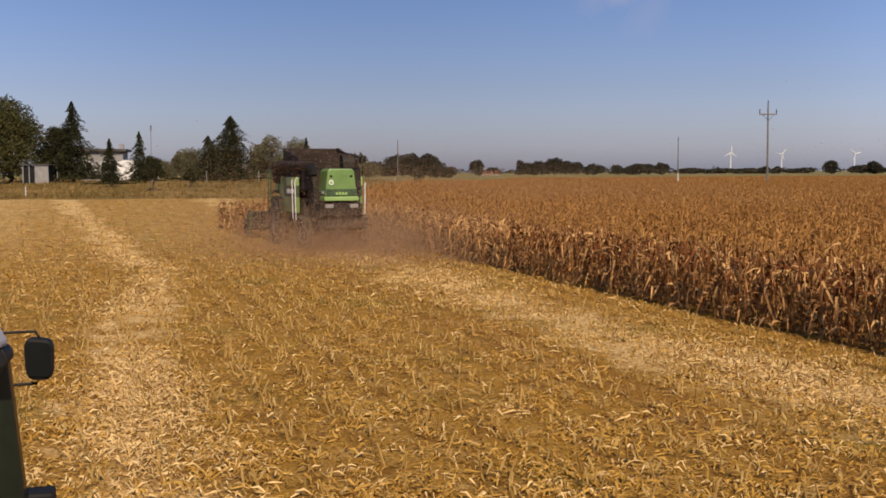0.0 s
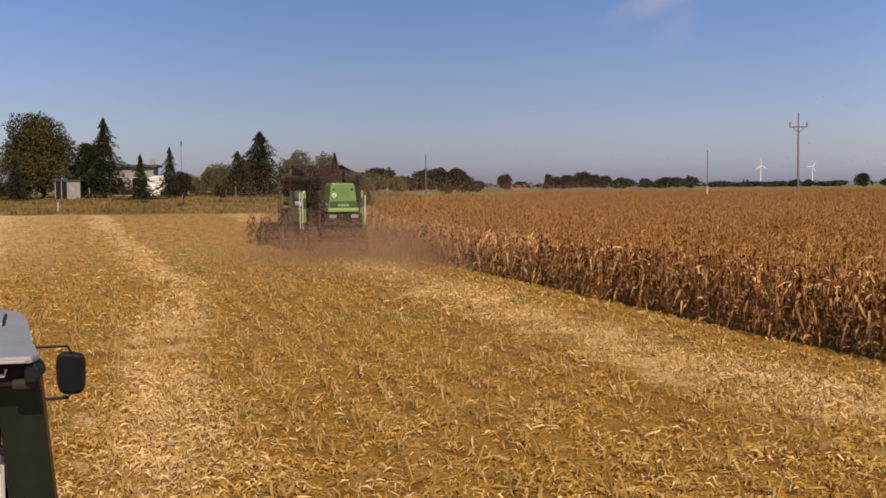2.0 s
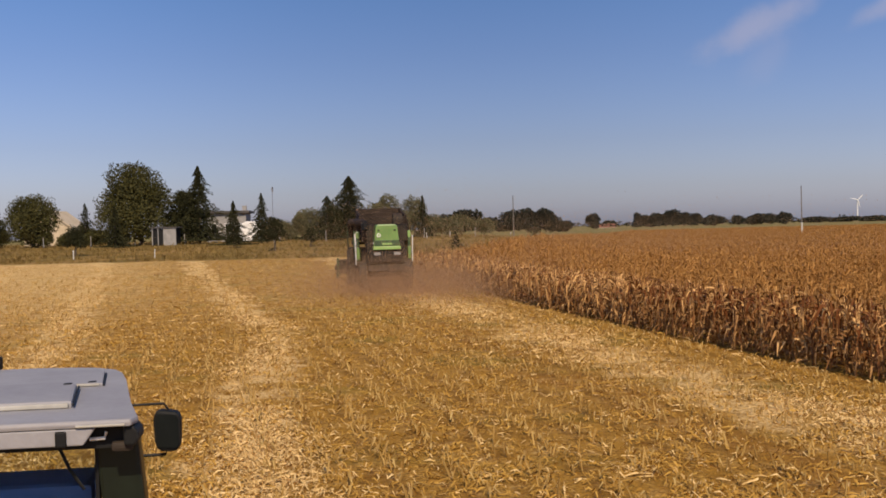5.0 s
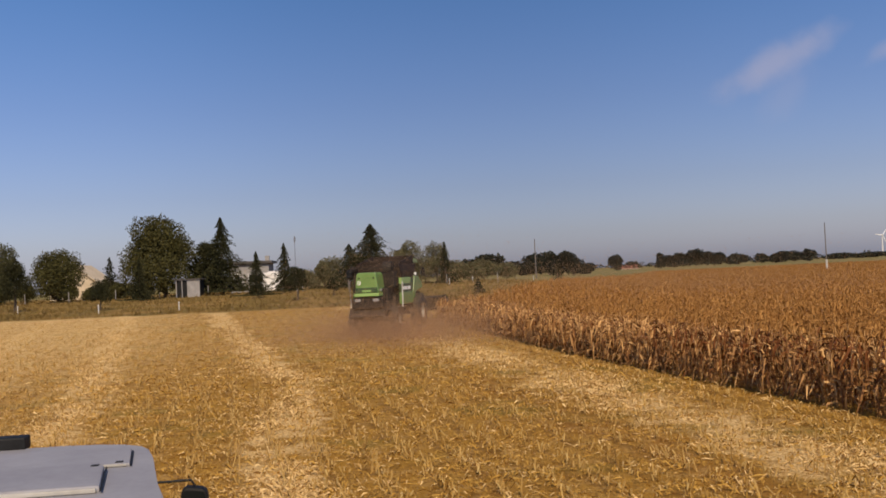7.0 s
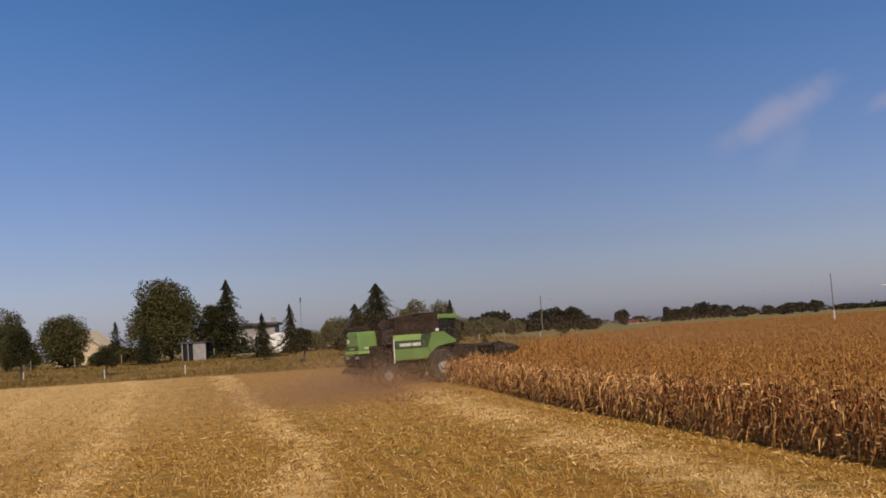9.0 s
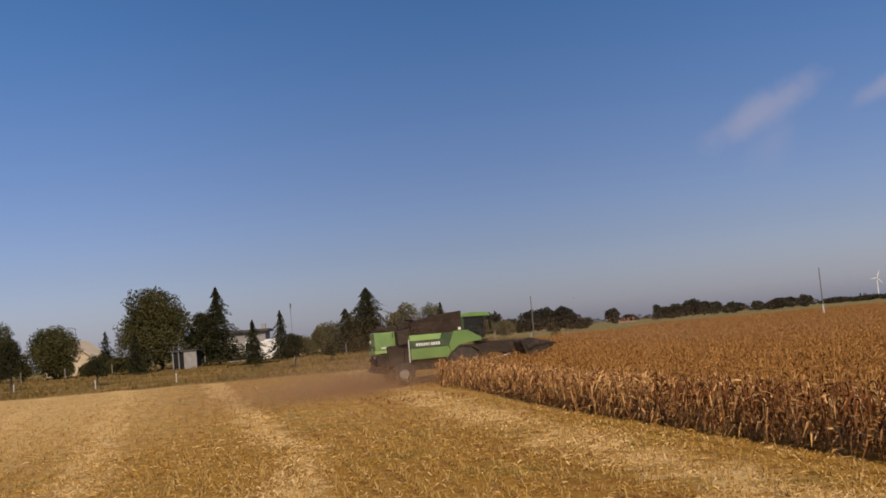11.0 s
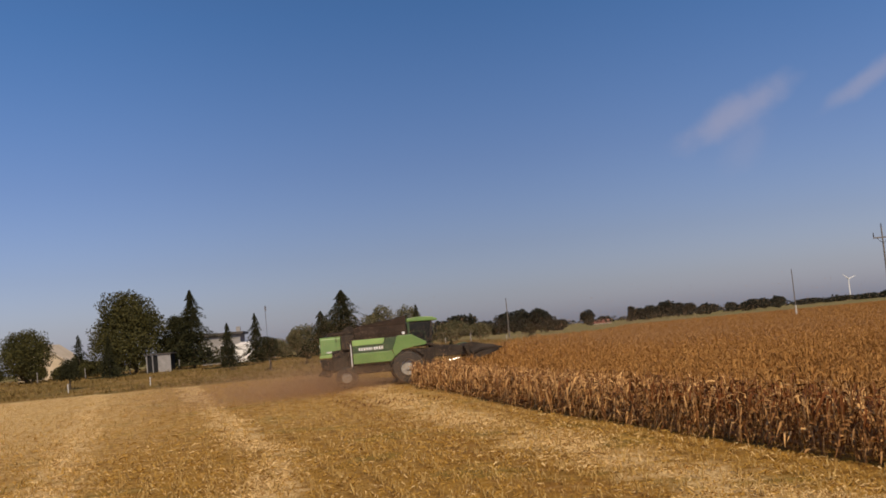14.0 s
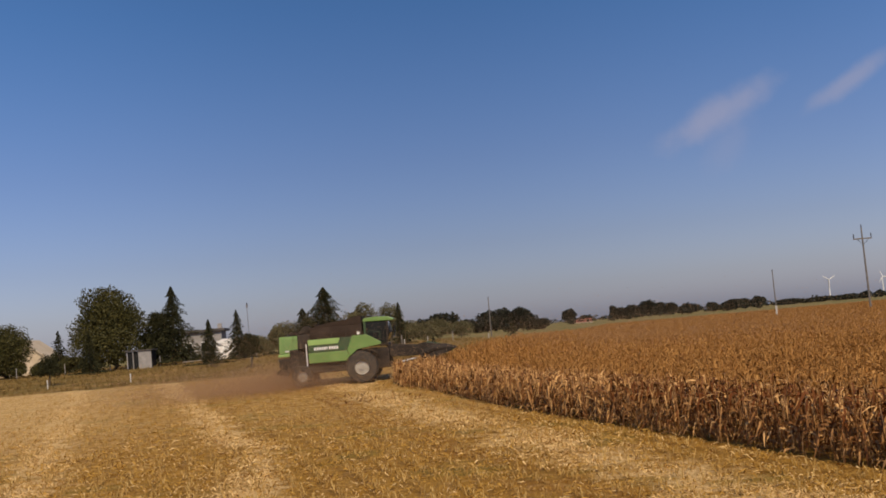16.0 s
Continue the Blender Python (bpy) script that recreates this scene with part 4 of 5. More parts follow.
part("tank_cover", prism([(-1.2, 3.33), (1.2, 3.33), (0.9, 3.62), (-0.9, 3.62)], -2.72, -2.64, 0.015, 1), TANK, combine, "raised tank flap")
# engine deck with rails
part("engine_deck", box((-1.22, -3.75, 2.2), (1.22, -2.96, 3.05), 0.08), DUSTY, combine, "dusty engine deck")
part("air_intake", lathe([(-0.25, 0.02), (-0.25, 0.36), (0.25, 0.36), (0.25, 0.02)], 20), DUSTY, combine).location = (0.75, -3.2, 3.20)
for s in (1, -1):
    part("deck_rail", tube([(s * 1.2, -4.0, 2.7), (s * 1.2, -4.0, 3.25), (s * 1.2, -3.0, 3.3)], 0.02, 6), DUSTY, combine)
part("deck_rail", tube([(-1.2, -4.0, 3.25), (1.2, -4.0, 3.25)], 0.02, 6), DUSTY, combine)
# rear hood
hood = part("rear_hood", prism([(-0.68, 2.0), (0.68, 2.0), (0.56, 2.95), (0.45, 3.03), (-0.45, 3.03), (-0.56, 2.95)], -4.95, -3.7, 0.06, 1), GREEN, combine, "bright green rear hood")
part("grille", box((-0.63, -4.985, 2.03), (0.63, -4.94, 2.28), 0.01), DARK_GREEN, hood, "dark green louvred band")
for k in range(4):
    part("letter_bar", box((-0.24 + k * 0.13, -4.995, 2.06), (-0.14 + k * 0.13, -4.98, 2.16), 0), PALE_GREEN, hood, "pale unreadable letter")
for s in (1, -1):
    part("lamp", box((s * 0.42 - 0.05, -4.985, 2.72), (s * 0.42 + 0.05, -4.94, 2.79), 0.01), DUSTY, hood, "small dark lamp")
    part("letter_bar", box((s * 0.665 - 0.02, -4.6, 2.1), (s * 0.665 + 0.02, -4.1, 2.2), 0), LAMP_CLEAR, hood, "pale unreadable marking")
part("round_sign", tube([(-0.42, -4.945, 2.52), (-0.42, -4.99, 2.52)], 0.10, 16), WHITE, hood, "round white speed sign")
part("sign_face", tube([(-0.42, -4.98, 2.52), (-0.42, -5.0, 2.52)], 0.06, 16), PALE_GREEN, hood)
part("rear_sill", box((-0.72, -5.02, 1.84), (0.72, -3.7, 2.0), 0.03), PALE_GREEN, combine, "pale green rear sill")
rear = part("straw_chopper", prism([(-5.0, 1.75), (-3.4, 1.75), (-3.4, 1.0), (-4.3, 0.95), (-4.95, 1.25)], -0.9, 0.9, 0.04), DUSTY, combine, "dark straw chopper")
for s in (1, -1):
    part("tail_light", box((s * 0.52 - 0.17, -5.03, 1.58), (s * 0.52 + 0.17, -4.98, 1.72), 0.01), GREY_WALL, rear, "dull rear lamp")
part("deflector", prism([(-4.9, 1.15), (-4.3, 0.98), (-4.5, 0.7), (-5.2, 0.85)], -1.0, 1.0, 0.02), DUSTY, combine)
# unloading auger folded along the left side
part("unloading_auger", tube([(-1.5, 0.2, 2.55), (-1.6, -0.1, 3.15), (-1.60, -0.6, 3.22), (-1.15, -4.3, 3.12), (-1.12, -4.5, 3.08)], [0.24, 0.22, 0.17, 0.17, 0.18], 14), TANK, combine, "dusty unloading auger folded backwards")
part("auger_spout", tube([(-1.13, -4.4, 3.10), (-1.10, -4.6, 2.98), (-1.09, -4.68, 2.78)], [0.185, 0.175, 0.15], 12), SEAL_AND_SHADE, combine)
# ladder and rails on the left side
for y in (0.9, 1.45):
    part("ladder_rail", tube([(-1.75, y, 0.7), (-1.7, y, 3.0)], 0.03, 6), DARK_GREEN, combine)
for k in range(5):
    part("ladder_step", box((-1.8, 0.9, 0.8 + k * 0.3), (-1.6, 1.45, 0.84 + k * 0.3), 0.01), DUSTY, combine)
for y in (-3.3, -2.75):
    part("grab_rail", tube([(-1.52, y, 1.1), (-1.55, y, 2.6), (-1.4, y, 2.7)], 0.022, 6), WHITE, combine, "pale grab rail")
part("warning_bar", tube([(1.52, -3.2, 1.2), (1.55, -3.2, 2.5)], 0.03, 6), WHITE, combine, "pale upright bar")
# cab
cabin = part("cabin", prism([(0.20, 2.2), (1.45, 2.2), (1.72, 2.75), (1.60, 3.50), (0.20, 3.50)], -0.95, 0.95, 0.06), CAB_GLASS, combine, "dark glazed cabin")
part("cabin_roof", prism([(0.14, 3.51), (1.95, 3.47), (2.0, 3.55), (1.7, 3.70), (0.9, 3.76), (0.2, 3.70)], -1.05, 1.05, 0.05), GREEN, combine, "green cabin roof")
for x in (-0.97, 0.97):
    part("pillar", box((x - 0.04, 0.18, 2.2), (x + 0.04, 0.32, 3.51), 0.01), DARK_GREEN, cabin)
    part("pillar", box((x - 0.035, 1.46, 2.25), (x + 0.035, 1.56, 3.51), 0.01, (0, 0.1)), DUSTY, cabin)
    part("mirror", box((x * 1.45 - 0.12, 1.75, 2.75), (x * 1.45 + 0.12, 1.83, 3.2), 0.03), SEAL_AND_SHADE, cabin, "black mirror")
    part("mirror_arm", tube([(x, 1.6, 3.3), (x * 1.45, 1.79, 3.25), (x * 1.45, 1.79, 2.9)], 0.02, 6), DUSTY, cabin)
part("handrail", tube([(1.42, 0.45, 2.15), (1.45, 0.45, 2.95), (1.45, 1.15, 2.85), (1.42, 1.15, 2.15)], 0.02, 6), DARK_GREEN, combine, "thin handrail beside the cabin")
part("cabin_lamp", box((1.36, -0.18, 2.80), (1.50, -0.02, 2.96), 0.02), WHITE, combine, "small white side lamp")
part("platform", box((-1.5, 0.2, 2.05), (1.3, 1.6, 2.18), 0.02), DUSTY, combine)


def wheel(name, radius, width, rim, lugs):
    w = part(name, lathe([(-width / 2, rim), (-width / 2, radius * 0.93), (-width * 0.38, radius), (width * 0.38, radius), (width / 2, radius * 0.93), (width / 2, rim)], 32), RUBBER, combine, "dusty black tyre")
    part("rim", lathe([(-width * 0.42, rim), (-width * 0.12, rim * 0.9), (-width * 0.12, 0.02), (width * 0.12, 0.02), (width * 0.12, rim * 0.9), (width * 0.42, rim)], 24), RIM, w, "pale wheel rim")
    part("hub", lathe([(-width * 0.3, 0.02), (-width * 0.3, rim * 0.35), (width * 0.3, rim * 0.35), (width * 0.3, 0.02)], 14), RIM, w)
    bm = bmesh.new()
    for k in range(lugs):
        a = 2 * math.pi * k / lugs
        for s in (1, -1):
            b = a + (math.pi / lugs if s > 0 else 0)
            add_box(bm, (0, -0.03, radius - 0.02), (s * width * 0.48, 0.03, radius + 0.035), 0)
            bmesh.ops.rotate(bm, verts=bm.verts[-8:], cent=(0, 0, 0), matrix=Matrix.Rotation(b, 3, "X"))
    part("tread", bm, RUBBER, w)
    return w


WHEELS = [(wheel("front_wheel", 0.9, 0.62, 0.44, 18), s * 1.52, 0.0, 0.9) for s in (1, -1)] + [(wheel("rear_wheel", 0.62, 0.42, 0.30, 14), s * 1.22, -3.55, 0.62) for s in (1, -1)]

# feeder house and maize header, one part that lifts on the feeder's pivot
header = part("header", prism([(0.0, -0.45), (0.0, 0.35), (1.9, -0.55), (1.9, -1.2)], -0.7, 0.7, 0.04), DUSTY, combine, "maize header on its feeder house")
part("frame_beam", box((-2.25, 1.75, -1.35), (2.25, 2.2, -0.55), 0.06), DUSTY, header, "dark header beam")
for s in (1, -1):
    part("end_plate", prism([(1.7, -1.55), (3.5, -1.6), (3.3, -1.25), (2.2, -0.5), (1.7, -0.45)], s * 2.25 - 0.05, s * 2.25 + 0.05, 0.02), DARK_GREEN if s < 0 else DUSTY, header, "header end plate")
for k in range(7):
    x = -2.19 + k * 0.73
    part("snout", tube([(x, 1.9, -1.05), (x, 2.5, -1.02), (x, 3.1, -1.25), (x, 3.7, -1.55)], [0.24, 0.24, 0.17, 0.03], 10), DUSTY, header, "pointed row divider")
part("cross_auger", tube([(-2.15, 2.3, -0.85), (2.15, 2.3, -0.85)], 0.22, 14), DUSTY, header, "worn dark cross auger")
part("hydraulic_ram", tube([(0.45, 0.1, -0.9), (0.45, 1.4, -1.15)], 0.06, 8), STEEL, header)


# ---- dust ----
def dust(name, label, spread, count, size, seed):
    """Specks of dust, thickest in the middle and low down, in a few drifting swirls."""
    r = np.random.default_rng(seed)
    swirls = r.normal(size=(14, 3)) * 0.55
    p = (swirls[r.integers(0, 14, count)] + r.normal(size=(count, 3)) * 0.6) * spread
    p[:, 2] = np.abs(p[:, 2]) + 0.02
    a = r.normal(size=(count, 3))
    a /= np.linalg.norm(a, axis=1)[:, None]
    b = np.cross(a, r.normal(size=(count, 3)))
    b /= np.linalg.norm(b, axis=1)[:, None]
    s = size * r.uniform(0.5, 1.2, count)[:, None]
    V = np.stack([p - a * s, p - b * s, p + a * s, p + b * s], 1).reshape(-1, 3)
    ob = quad_mesh(name, V, np.arange(count * 4).reshape(-1, 4), DUST)
    return tagged(ob, label, "dust", kind="stuff")


DUST_NEAR = dust("dust_cloud", "brown dust and chaff thrown out behind the harvester", (2.1, 2.2, 1.0), 85000, 0.012, 1)
DUST_LOW = dust("dust_cloud", "low thin dust drifting over the stubble", (4.4, 5.0, 0.9), 120000, 0.012, 2)
DUST_HIGH = dust("dust_cloud", "thin brown dust hanging round the harvester", (3.4, 3.8, 2.3), 95000, 0.0095, 3)
DUST_HAZE = dust("dust_haze", "thin brown dust drifting over the maize", (13.0, 24.0, 1.6), 90000, 0.016, 4)

# ---- maize still standing in front of the header, knocked down as it comes ----
STAND = []
PLANTS = []
for k in range(8):
    V, Q = maize_plant(rng, 0.0, 13)
    made = quad_mesh("maize_plant", V, Q, MAIZE)
    PLANTS.append(made.data)
    bpy.data.objects.remove(made)
for k in range(130):
    plant = new("maize_plant", PLANTS[k % 8])
    u, side = rng.uniform(0.0, 6.6), rng.choice([-2.2, -1.5, -0.75, 0.0, 0.75, 1.5]) + rng.normal(0, 0.08)
    STAND.append((tagged(plant, "dry brown maize plant standing before the header", "maize plant", "last plants before the header"), u, side, rng.uniform(0, 360)))

# ---- tractor beside the camera: y ahead, rear right corner of its cab roof over the origin ----
TR = pose(-1.40, 3.36, 0, 0, 0, 14)
tractor = top_level("tractor", "old tractor with a grey cab roof and dark cab", "tractor", TR)
outline = [(0.018, -0.16), (0.032, -0.10), (-0.045, 0.25), (-0.142, 0.80), (-0.195, 1.05), (-0.24, 1.16), (-0.32, 1.24), (-0.44, 1.29), (-0.60, 1.31)]
roof = part("cab_roof", prism(outline + [(-1.60 - x, y) for x, y in outline[::-1]], 2.422, 2.446, 0.010, 2), ROOF_GREY, tractor, "weathered grey sheet cab roof")
# two sheet covers, one lapped over the other, each with a turned-up pale rear lip and a dark gap at its side
part("roof_cover", prism([(-0.205, 0.64), (-0.262, 1.02), (-0.30, 1.10), (-1.30, 1.10), (-1.34, 1.02), (-1.395, 0.64)], 2.443, 2.458, 0.006, 2), ROOF_GREY, roof, "grey sheet roof cover")
part("roof_hatch", prism([(-0.215, 0.12), (-0.285, 0.56), (-0.33, 0.61), (-1.27, 0.61), (-1.315, 0.56), (-1.385, 0.12)], 2.443, 2.470, 0.010, 2), ROOF_GREY, roof, "grey roof hatch")
part("hatch_lip", box((-1.38, 0.104, 2.448), (-0.225, 0.118, 2.464), 0.004), RIM, roof, "pale hatch lip")
part("cover_lip", box((-1.39, 0.626, 2.448), (-0.215, 0.638, 2.458), 0.003), RIM, roof, "pale raised seam")
for (xa, ya), (xb, yb), z in (((-0.207, 0.10), (-0.277, 0.56), 2.458), ((-0.198, 0.62), (-0.250, 0.98), 2.452)):
    part("seal", tube([(xa, ya, z), (xb, yb, z)], 0.004, 6), SEAL_AND_SHADE, roof, "black rubber seal")
for x, y, z in ((-0.315, 0.55, 2.468), (-0.25, 0.675, 2.456)):
    part("hatch_latch", box((x - 0.014, y - 0.016, z), (x + 0.014, y + 0.016, z + 0.005), 0.002), SEAL_AND_SHADE, roof, "small dark latch")
part("roof_lamp", box((-0.93, 1.28, 2.44), (-0.76, 1.38, 2.50), 0.01), SEAL_AND_SHADE, roof, "dark roof lamp")
# rear face under the roof: grey sheet, slanting at the corner towards a black sheet put in as shade
rear_band = part("roof_edge", prism([(-1.44, 2.368), (-0.130, 2.368), (-0.092, 2.421), (-1.48, 2.421)], -0.155, -0.12, 0.005, 1), ROOF_GREY, tractor, "grey rear face under the roof")
part("pale_lip", box((-0.150, -0.166, 2.425), (0.0, -0.158, 2.433), 0.003), RIM, rear_band, "pale narrow lip on the rear edge")
# flat black backing, its colour stands for the shade under the roof
part("recess_shade", box((-1.46, -0.09, 2.345), (0.0, -0.05, 2.42), 0), SEAL_AND_SHADE, rear_band, "black sheet put in as shade under the roof")
part("corner_cap", prism([(-0.01, 2.360), (0.022, 2.356), (0.040, 2.378), (0.036, 2.402), (0.022, 2.420), (-0.01, 2.420)], -0.14, -0.02, 0.008, 1), SEAL_AND_SHADE, rear_band, "rounded black corner cap")
part("handle", tube([(-0.118, -0.105, 2.378), (-0.072, -0.11, 2.381), (-0.066, -0.11, 2.400)], 0.006, 6), WHITE, rear_band, "pale grab handle")
part("bracket", box((-0.212, -0.168, 2.366), (-0.178, -0.153, 2.416), 0.006), SEAL_AND_SHADE, rear_band, "black bracket")
plate = part("number_plate", box((-0.92, -0.170, 2.355), (-0.50, -0.154, 2.412), 0.004), WHITE, rear_band, "white number plate")
for k in range(6):
    part("plate_bar", box((-0.89 + k * 0.062, -0.176, 2.363), (-0.85 + k * 0.062, -0.168, 2.402), 0), SEAL_AND_SHADE, plate, "dark bar")
part("work_lamp", box((-0.052, -0.12, 2.336), (0.014, -0.08, 2.368), 0.012), DUSTY, tractor, "dull rear work lamp")
for s, x in ((1, 0.0), (-1, -1.60)):
    part("rear_pillar", prism([(x - s * 0.125, 2.375), (x + s * 0.012, 2.375), (x + s * 0.115, 1.2), (x - s * 0.03, 1.2)], 0.0, 0.08, 0.012, 1), CAB_BLACK, tractor, "black rear corner pillar")
    part("side_window", prism([(x - s * 0.03, 0.08), (x - s * 0.27, 1.2), (x - s * 0.285, 1.2), (x - s * 0.045, 0.08)], 1.25, 2.36, 0, 2), CAB_GLASS, tractor, "dark side window")
    part("front_pillar", box((x - s * 0.29 - 0.03, 1.18, 1.2), (x - s * 0.29 + 0.03, 1.26, 2.36), 0.01), CAB_BLACK, tractor)
pane = part("rear_window", box((-1.45, 0.02, 2.125), (-0.13, 0.03, 2.35), 0), GLASS, tractor, "clear rear window")
pane.visible_shadow = False
for lo, hi in (((-1.46, 0.0, 2.105), (-0.10, 0.035, 2.132)), ((-0.125, 0.0, 2.12), (-0.112, 0.035, 2.36))):
    part("window_frame", box(lo, hi, 0.004), SEAL_AND_SHADE, tractor, "black window bar")
part("wiper", tube([(-0.235, -0.01, 2.345), (-0.20, -0.02, 2.27), (-0.155, -0.02, 2.20)], 0.006, 5), SEAL_AND_SHADE, tractor, "thin rear wiper")
part("grab_post", tube([(-0.135, 0.10, 1.5), (-0.135, 0.10, 2.34)], 0.010, 6), WHITE, tractor, "pale post inside the window")
part("control_post", tube([(-0.115, 0.05, 1.5), (-0.115, 0.05, 2.10)], 0.007, 6), LAMP_CLEAR, tractor, "pale lever beside the pillar")
part("seat", prism([(-1.15, 1.3), (-0.40, 1.3), (-0.40, 2.06), (-0.17, 2.09), (-0.17, 2.17), (-1.15, 2.17)], 0.20, 0.50, 0.03, 1), material("blue_seat_cloth", (0.16, 0.26, 0.52), (0.22, 0.32, 0.60), 0.8, 5), tractor, "blue driver's seat")
part("rear_panel", prism([(-1.48, 0.9), (-0.05, 0.9), (-0.05, 1.80), (-0.20, 1.80), (-0.20, 2.10), (-1.48, 2.10)], 0.0, 0.06, 0.01, 1), CAB_BLACK, tractor, "dark panel under the window")
mirror = part("mirror", prism([(-0.060, 2.118), (-0.040, 2.105), (0.010, 2.103), (0.030, 2.112), (0.038, 2.135), (0.041, 2.235), (0.034, 2.262), (0.015, 2.272), (-0.045, 2.280), (-0.065, 2.270), (-0.073, 2.245), (-0.070, 2.150)], 1.02, 1.09, 0.012, 1), SEAL_AND_SHADE, tractor, "black framed mirror")
part("mirror_glass", prism([(-0.058, 2.125), (0.022, 2.120), (0.030, 2.140), (0.032, 2.240), (0.022, 2.258), (-0.055, 2.264), (-0.062, 2.240)], 1.014, 1.024, 0, 1), CAB_GLASS, mirror, "dark mirror glass")
part("mirror_arm", tube([(-0.20, 1.05, 2.302), (-0.03, 1.06, 2.303), (-0.01, 1.06, 2.27)], 0.006, 6), SEAL_AND_SHADE, mirror, "thin mirror arm")
part("mirror_arm", tube([(-0.20, 1.05, 2.084), (-0.03, 1.06, 2.086), (-0.015, 1.06, 2.12)], 0.007, 6), SEAL_AND_SHADE, mirror, "thin mirror arm")
lamp = part("side_lamp", box((0.02, 0.08, 1.83), (0.13, 0.18, 1.90), 0.012), SEAL_AND_SHADE, tractor, "black lamp housing on the cab side")
part("lens", box((0.0, 0.07, 1.72), (0.11, 0.17, 1.828), 0.012), LAMP_RED, lamp, "red lamp lens")
part("lamp_arm", tube([(-0.06, 0.14, 1.80), (0.05, 0.14, 1.80)], 0.02, 6), SEAL_AND_SHADE, lamp)
for s in (1, -1):
    xw = -0.80 + s * 0.72
    fender = part("fender", prism([(-0.55, 0.75), (-0.35, 1.2), (0.1, 1.48), (0.75, 1.48), (1.15, 1.2), (1.10, 1.15), (0.7, 1.41), (0.1, 1.41), (-0.3, 1.15), (-0.5, 0.75)], xw - 0.24, xw + 0.24, 0.01), DUSTY, tractor, "dusty dark rear fender")
    part("tail_lamp", box((xw + s * 0.02, 0.12, 1.48), (xw + s * 0.22, 0.22, 1.58), 0.015), SEAL_AND_SHADE, fender, "black lamp box")
    tyre = part("rear_wheel", lathe([(-0.2, 0.4), (-0.2, 0.72), (-0.15, 0.78), (0.15, 0.78), (0.2, 0.72), (0.2, 0.4)], 30), RUBBER, tractor, "large rear tyre")
    tyre.location = (xw, 0.35, 0.78)
    part("rim", lathe([(-0.12, 0.41), (-0.05, 0.36), (-0.05, 0.02), (0.05, 0.02), (0.05, 0.36), (0.12, 0.41)], 20), RIM, tyre)
    small = part("front_wheel", lathe([(-0.12, 0.22), (-0.12, 0.4), (0.12, 0.4), (0.12, 0.22)], 22), RUBBER, tractor, "small front tyre")
    small.location = (xw, 2.55, 0.4)
    part("rim", lathe([(-0.06, 0.23), (-0.03, 0.02), (0.03, 0.02), (0.06, 0.23)], 16), RIM, small)
part("bonnet", box((-1.12, 1.3, 0.85), (-0.48, 2.95, 1.45), 0.08), material("red_bonnet_paint", (0.10, 0.022, 0.018), (0.16, 0.035, 0.028), 0.5, 2), tractor, "dark red engine bonnet")
part("chassis", box((-1.05, -0.1, 0.55), (-0.55, 2.8, 0.95), 0.04), DUSTY, tractor)
part("axle", tube([(-1.5, 2.55, 0.42), (-0.1, 2.55, 0.42)], 0.07, 8), DUSTY, tractor)
part("axle", tube([(-1.5, 0.35, 0.78), (-0.1, 0.35, 0.78)], 0.12, 8), DUSTY, tractor)

# ---- what moves ----
# seconds, x, y, heading of the harvester
DRIVE = [
    (0.0, -5.40, 44.3, 19.4), (1.5, -6.55, 47.6, 19.8), (2.0, -7.0, 48.9, 20.2), (3.0, -7.85, 51.1, 20.0), (4.0, -8.45, 52.8, 18.5), (5.2, -9.35, 54.8, 13.0),
    (6.5, -9.95, 56.7, 4.0), (7.0, -10.2, 57.5, -5.5), (7.5, -10.25, 58.3, -15.0), (8.0, -10.0, 58.9, -25.5), (8.5, -9.6, 59.5, -35.5), (9.0, -9.2, 60.2, -43.5), (10.2, -7.9, 61.6, -58.0),
    (11.5, -7.05, 62.3, -68.5), (12.5, -7.35, 62.5, -74.0), (13.5, -8.35, 62.8, -77.0), (14.5, -9.30, 63.1, -79.5), (15.2, -9.85, 63.2, -83.0), (16.0, -10.28, 63.3, -87.5),
]


def drive_at(t):
    ts = [r[0] for r in DRIVE]
    return [float(np.interp(t, ts, [r[k] for r in DRIVE])) for k in (1, 2, 3)]


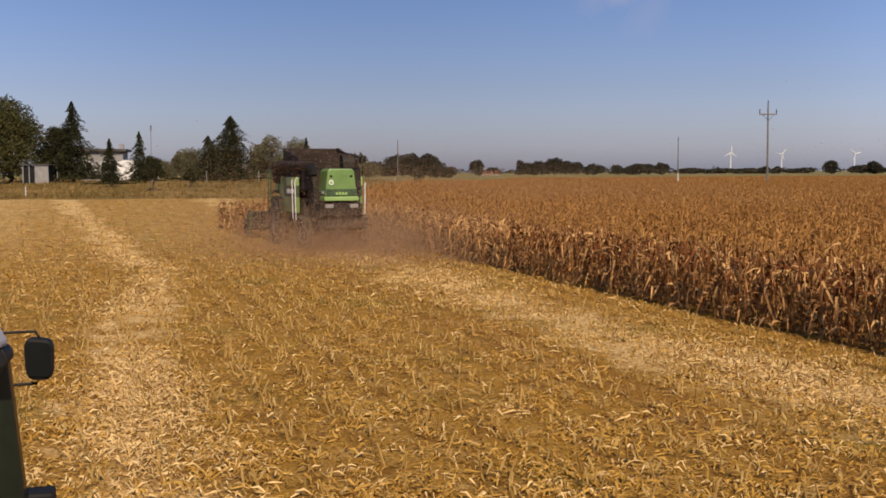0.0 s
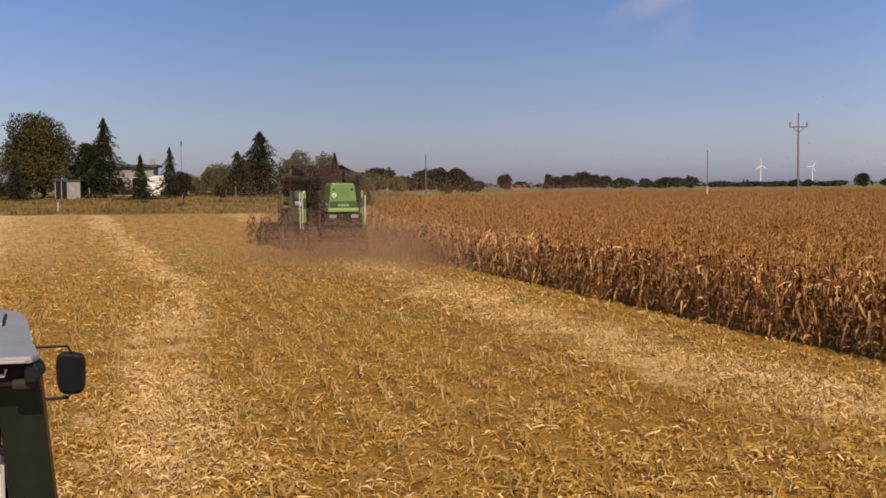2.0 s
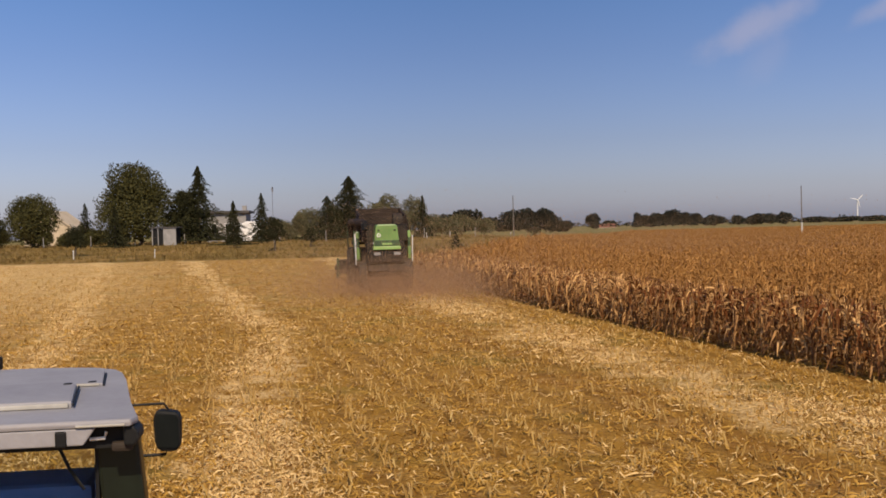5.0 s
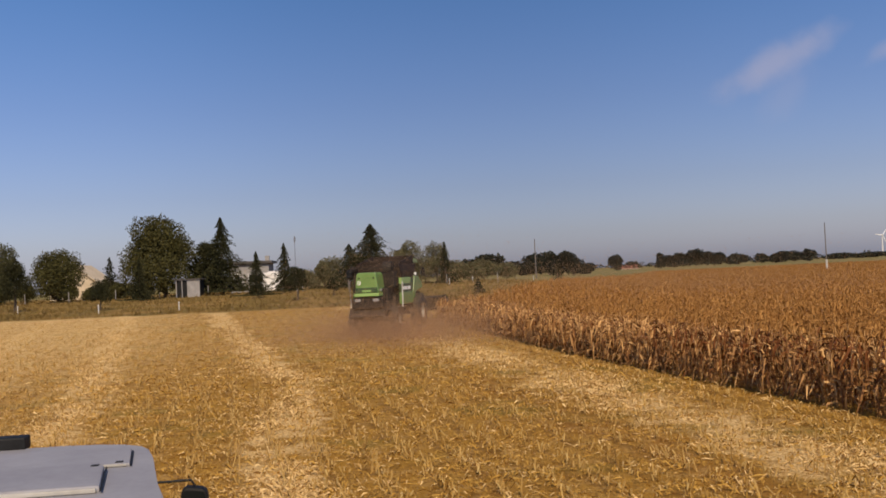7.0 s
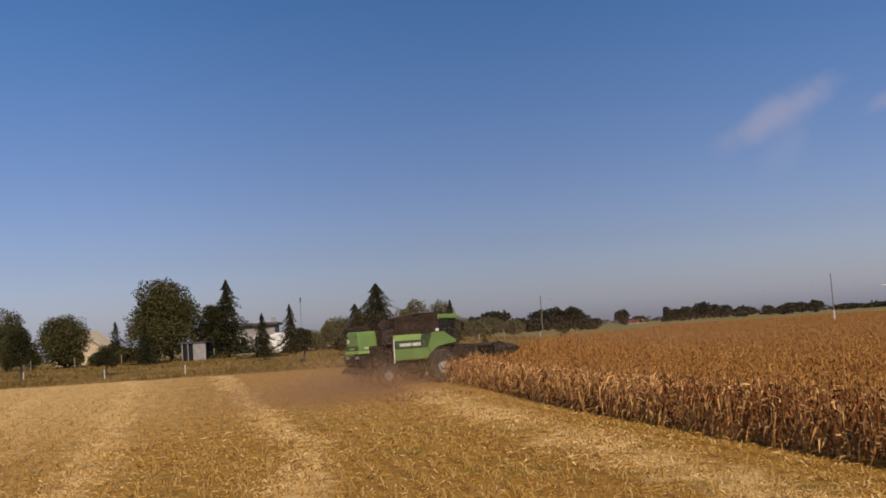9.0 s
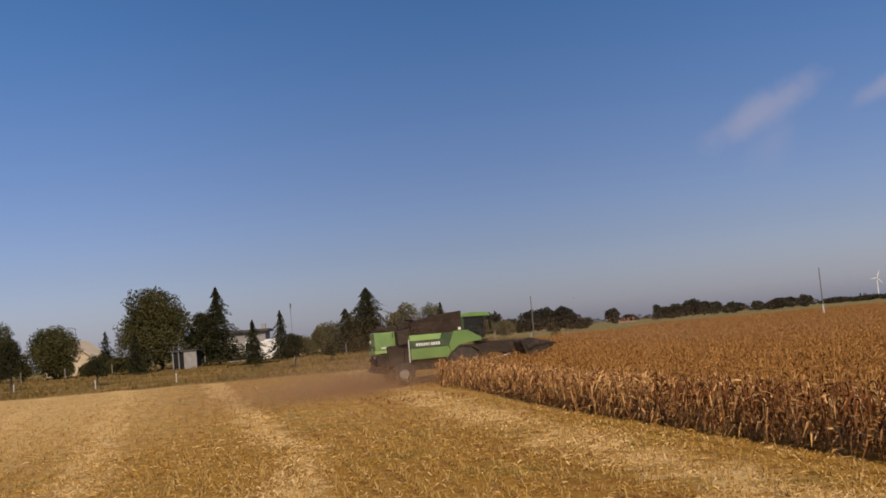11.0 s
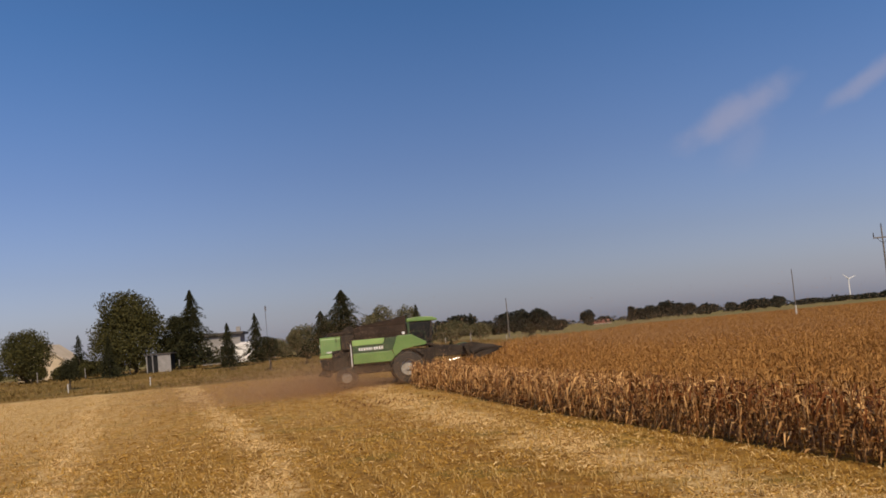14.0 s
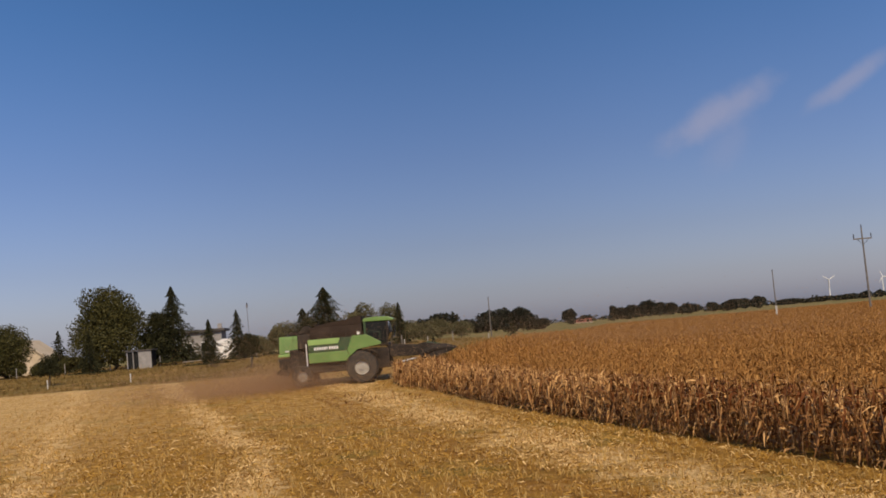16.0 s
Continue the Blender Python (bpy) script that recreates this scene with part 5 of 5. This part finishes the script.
def motions():
    walk(combine, [(t, pose(x, y, gz(x, y), 0, 0, h)) for t, x, y, h in DRIVE])
    # wheels roll with the way driven
    roll, rows = 0.0, []
    steps = [i * 0.2 for i in range(81)]
    for a, b in zip([0.0] + steps, steps):
        x0, y0, _ = drive_at(a)
        x1, y1, h = drive_at(b)
        roll += (x1 - x0) * -math.sin(radians(h)) + (y1 - y0) * math.cos(radians(h))
        rows.append((b, roll))
    for w, x, y, r in WHEELS:
        walk(w, [(t, pose(x, y, r, -math.degrees(s / r))) for t, s in rows])
    # the header is lifted as the machine turns
    walk(header, [(t, pose(0, 1.5, 1.75, a)) for t, a in ((0.0, 0), (4.0, 0), (6.5, 6), (7.5, 14), (8.5, 20), (16.0, 20))])
    for cloud, back, side, up, lag in ((DUST_NEAR, -4.8, 0.4, 0.0, 0.25), (DUST_LOW, -8.0, 1.8, 0.0, 0.9), (DUST_HIGH, -2.5, 0.8, 0.2, 0.6)):
        made = []
        for i in range(17):
            x, y, h = drive_at(max(i - lag, 0.0) if i else 0.0)
            if i == 0:
                x, y, h = drive_at(0.0)
            c, s = math.cos(radians(h)), math.sin(radians(h))
            px_, py_ = x + side * c - back * s, y + side * s + back * c
            made.append((float(i), pose(px_, py_, gz(px_, py_) + up)))
        walk(cloud, made)
    walk(DUST_HAZE, [(0.0, pose(3.0, 78.0, 0.9)), (8.0, pose(5.0, 82.0, 0.9)), (16.0, pose(7.0, 86.0, 0.9))])
    # plants tip over when the header reaches them
    for plant, u, side, turn in STAND:
        x, y = -6.9 - 0.36 * u + 0.93 * side, 48.8 + 0.93 * u + 0.36 * side
        z = gz(x, y)
        t = 0.15 + 2.6 * u / 6.6
        stand = pose(x, y, z) @ pose(0, 0, 0, 0, 0, turn)
        rows = [(0.0, stand), (t, stand)]
        for dt, a in ((0.35, -50), (0.65, -89)):
            rows.append((t + dt, pose(x, y, z - (0.1 if a > -60 else 0.24)) @ pose(0, 0, 0, 0, 0, 20) @ pose(0, 0, 0, a) @ pose(0, 0, 0, 0, 0, turn - 20)))
        walk(plant, rows + [(16.0, rows[-1][1])])
    for k, r in enumerate(ROTORS):
        hub = tuple(r.location)
        walk(r, [(i * 0.5, pose(*hub, 0, i * 28.0, 0)) for i in range(33)])


motions()
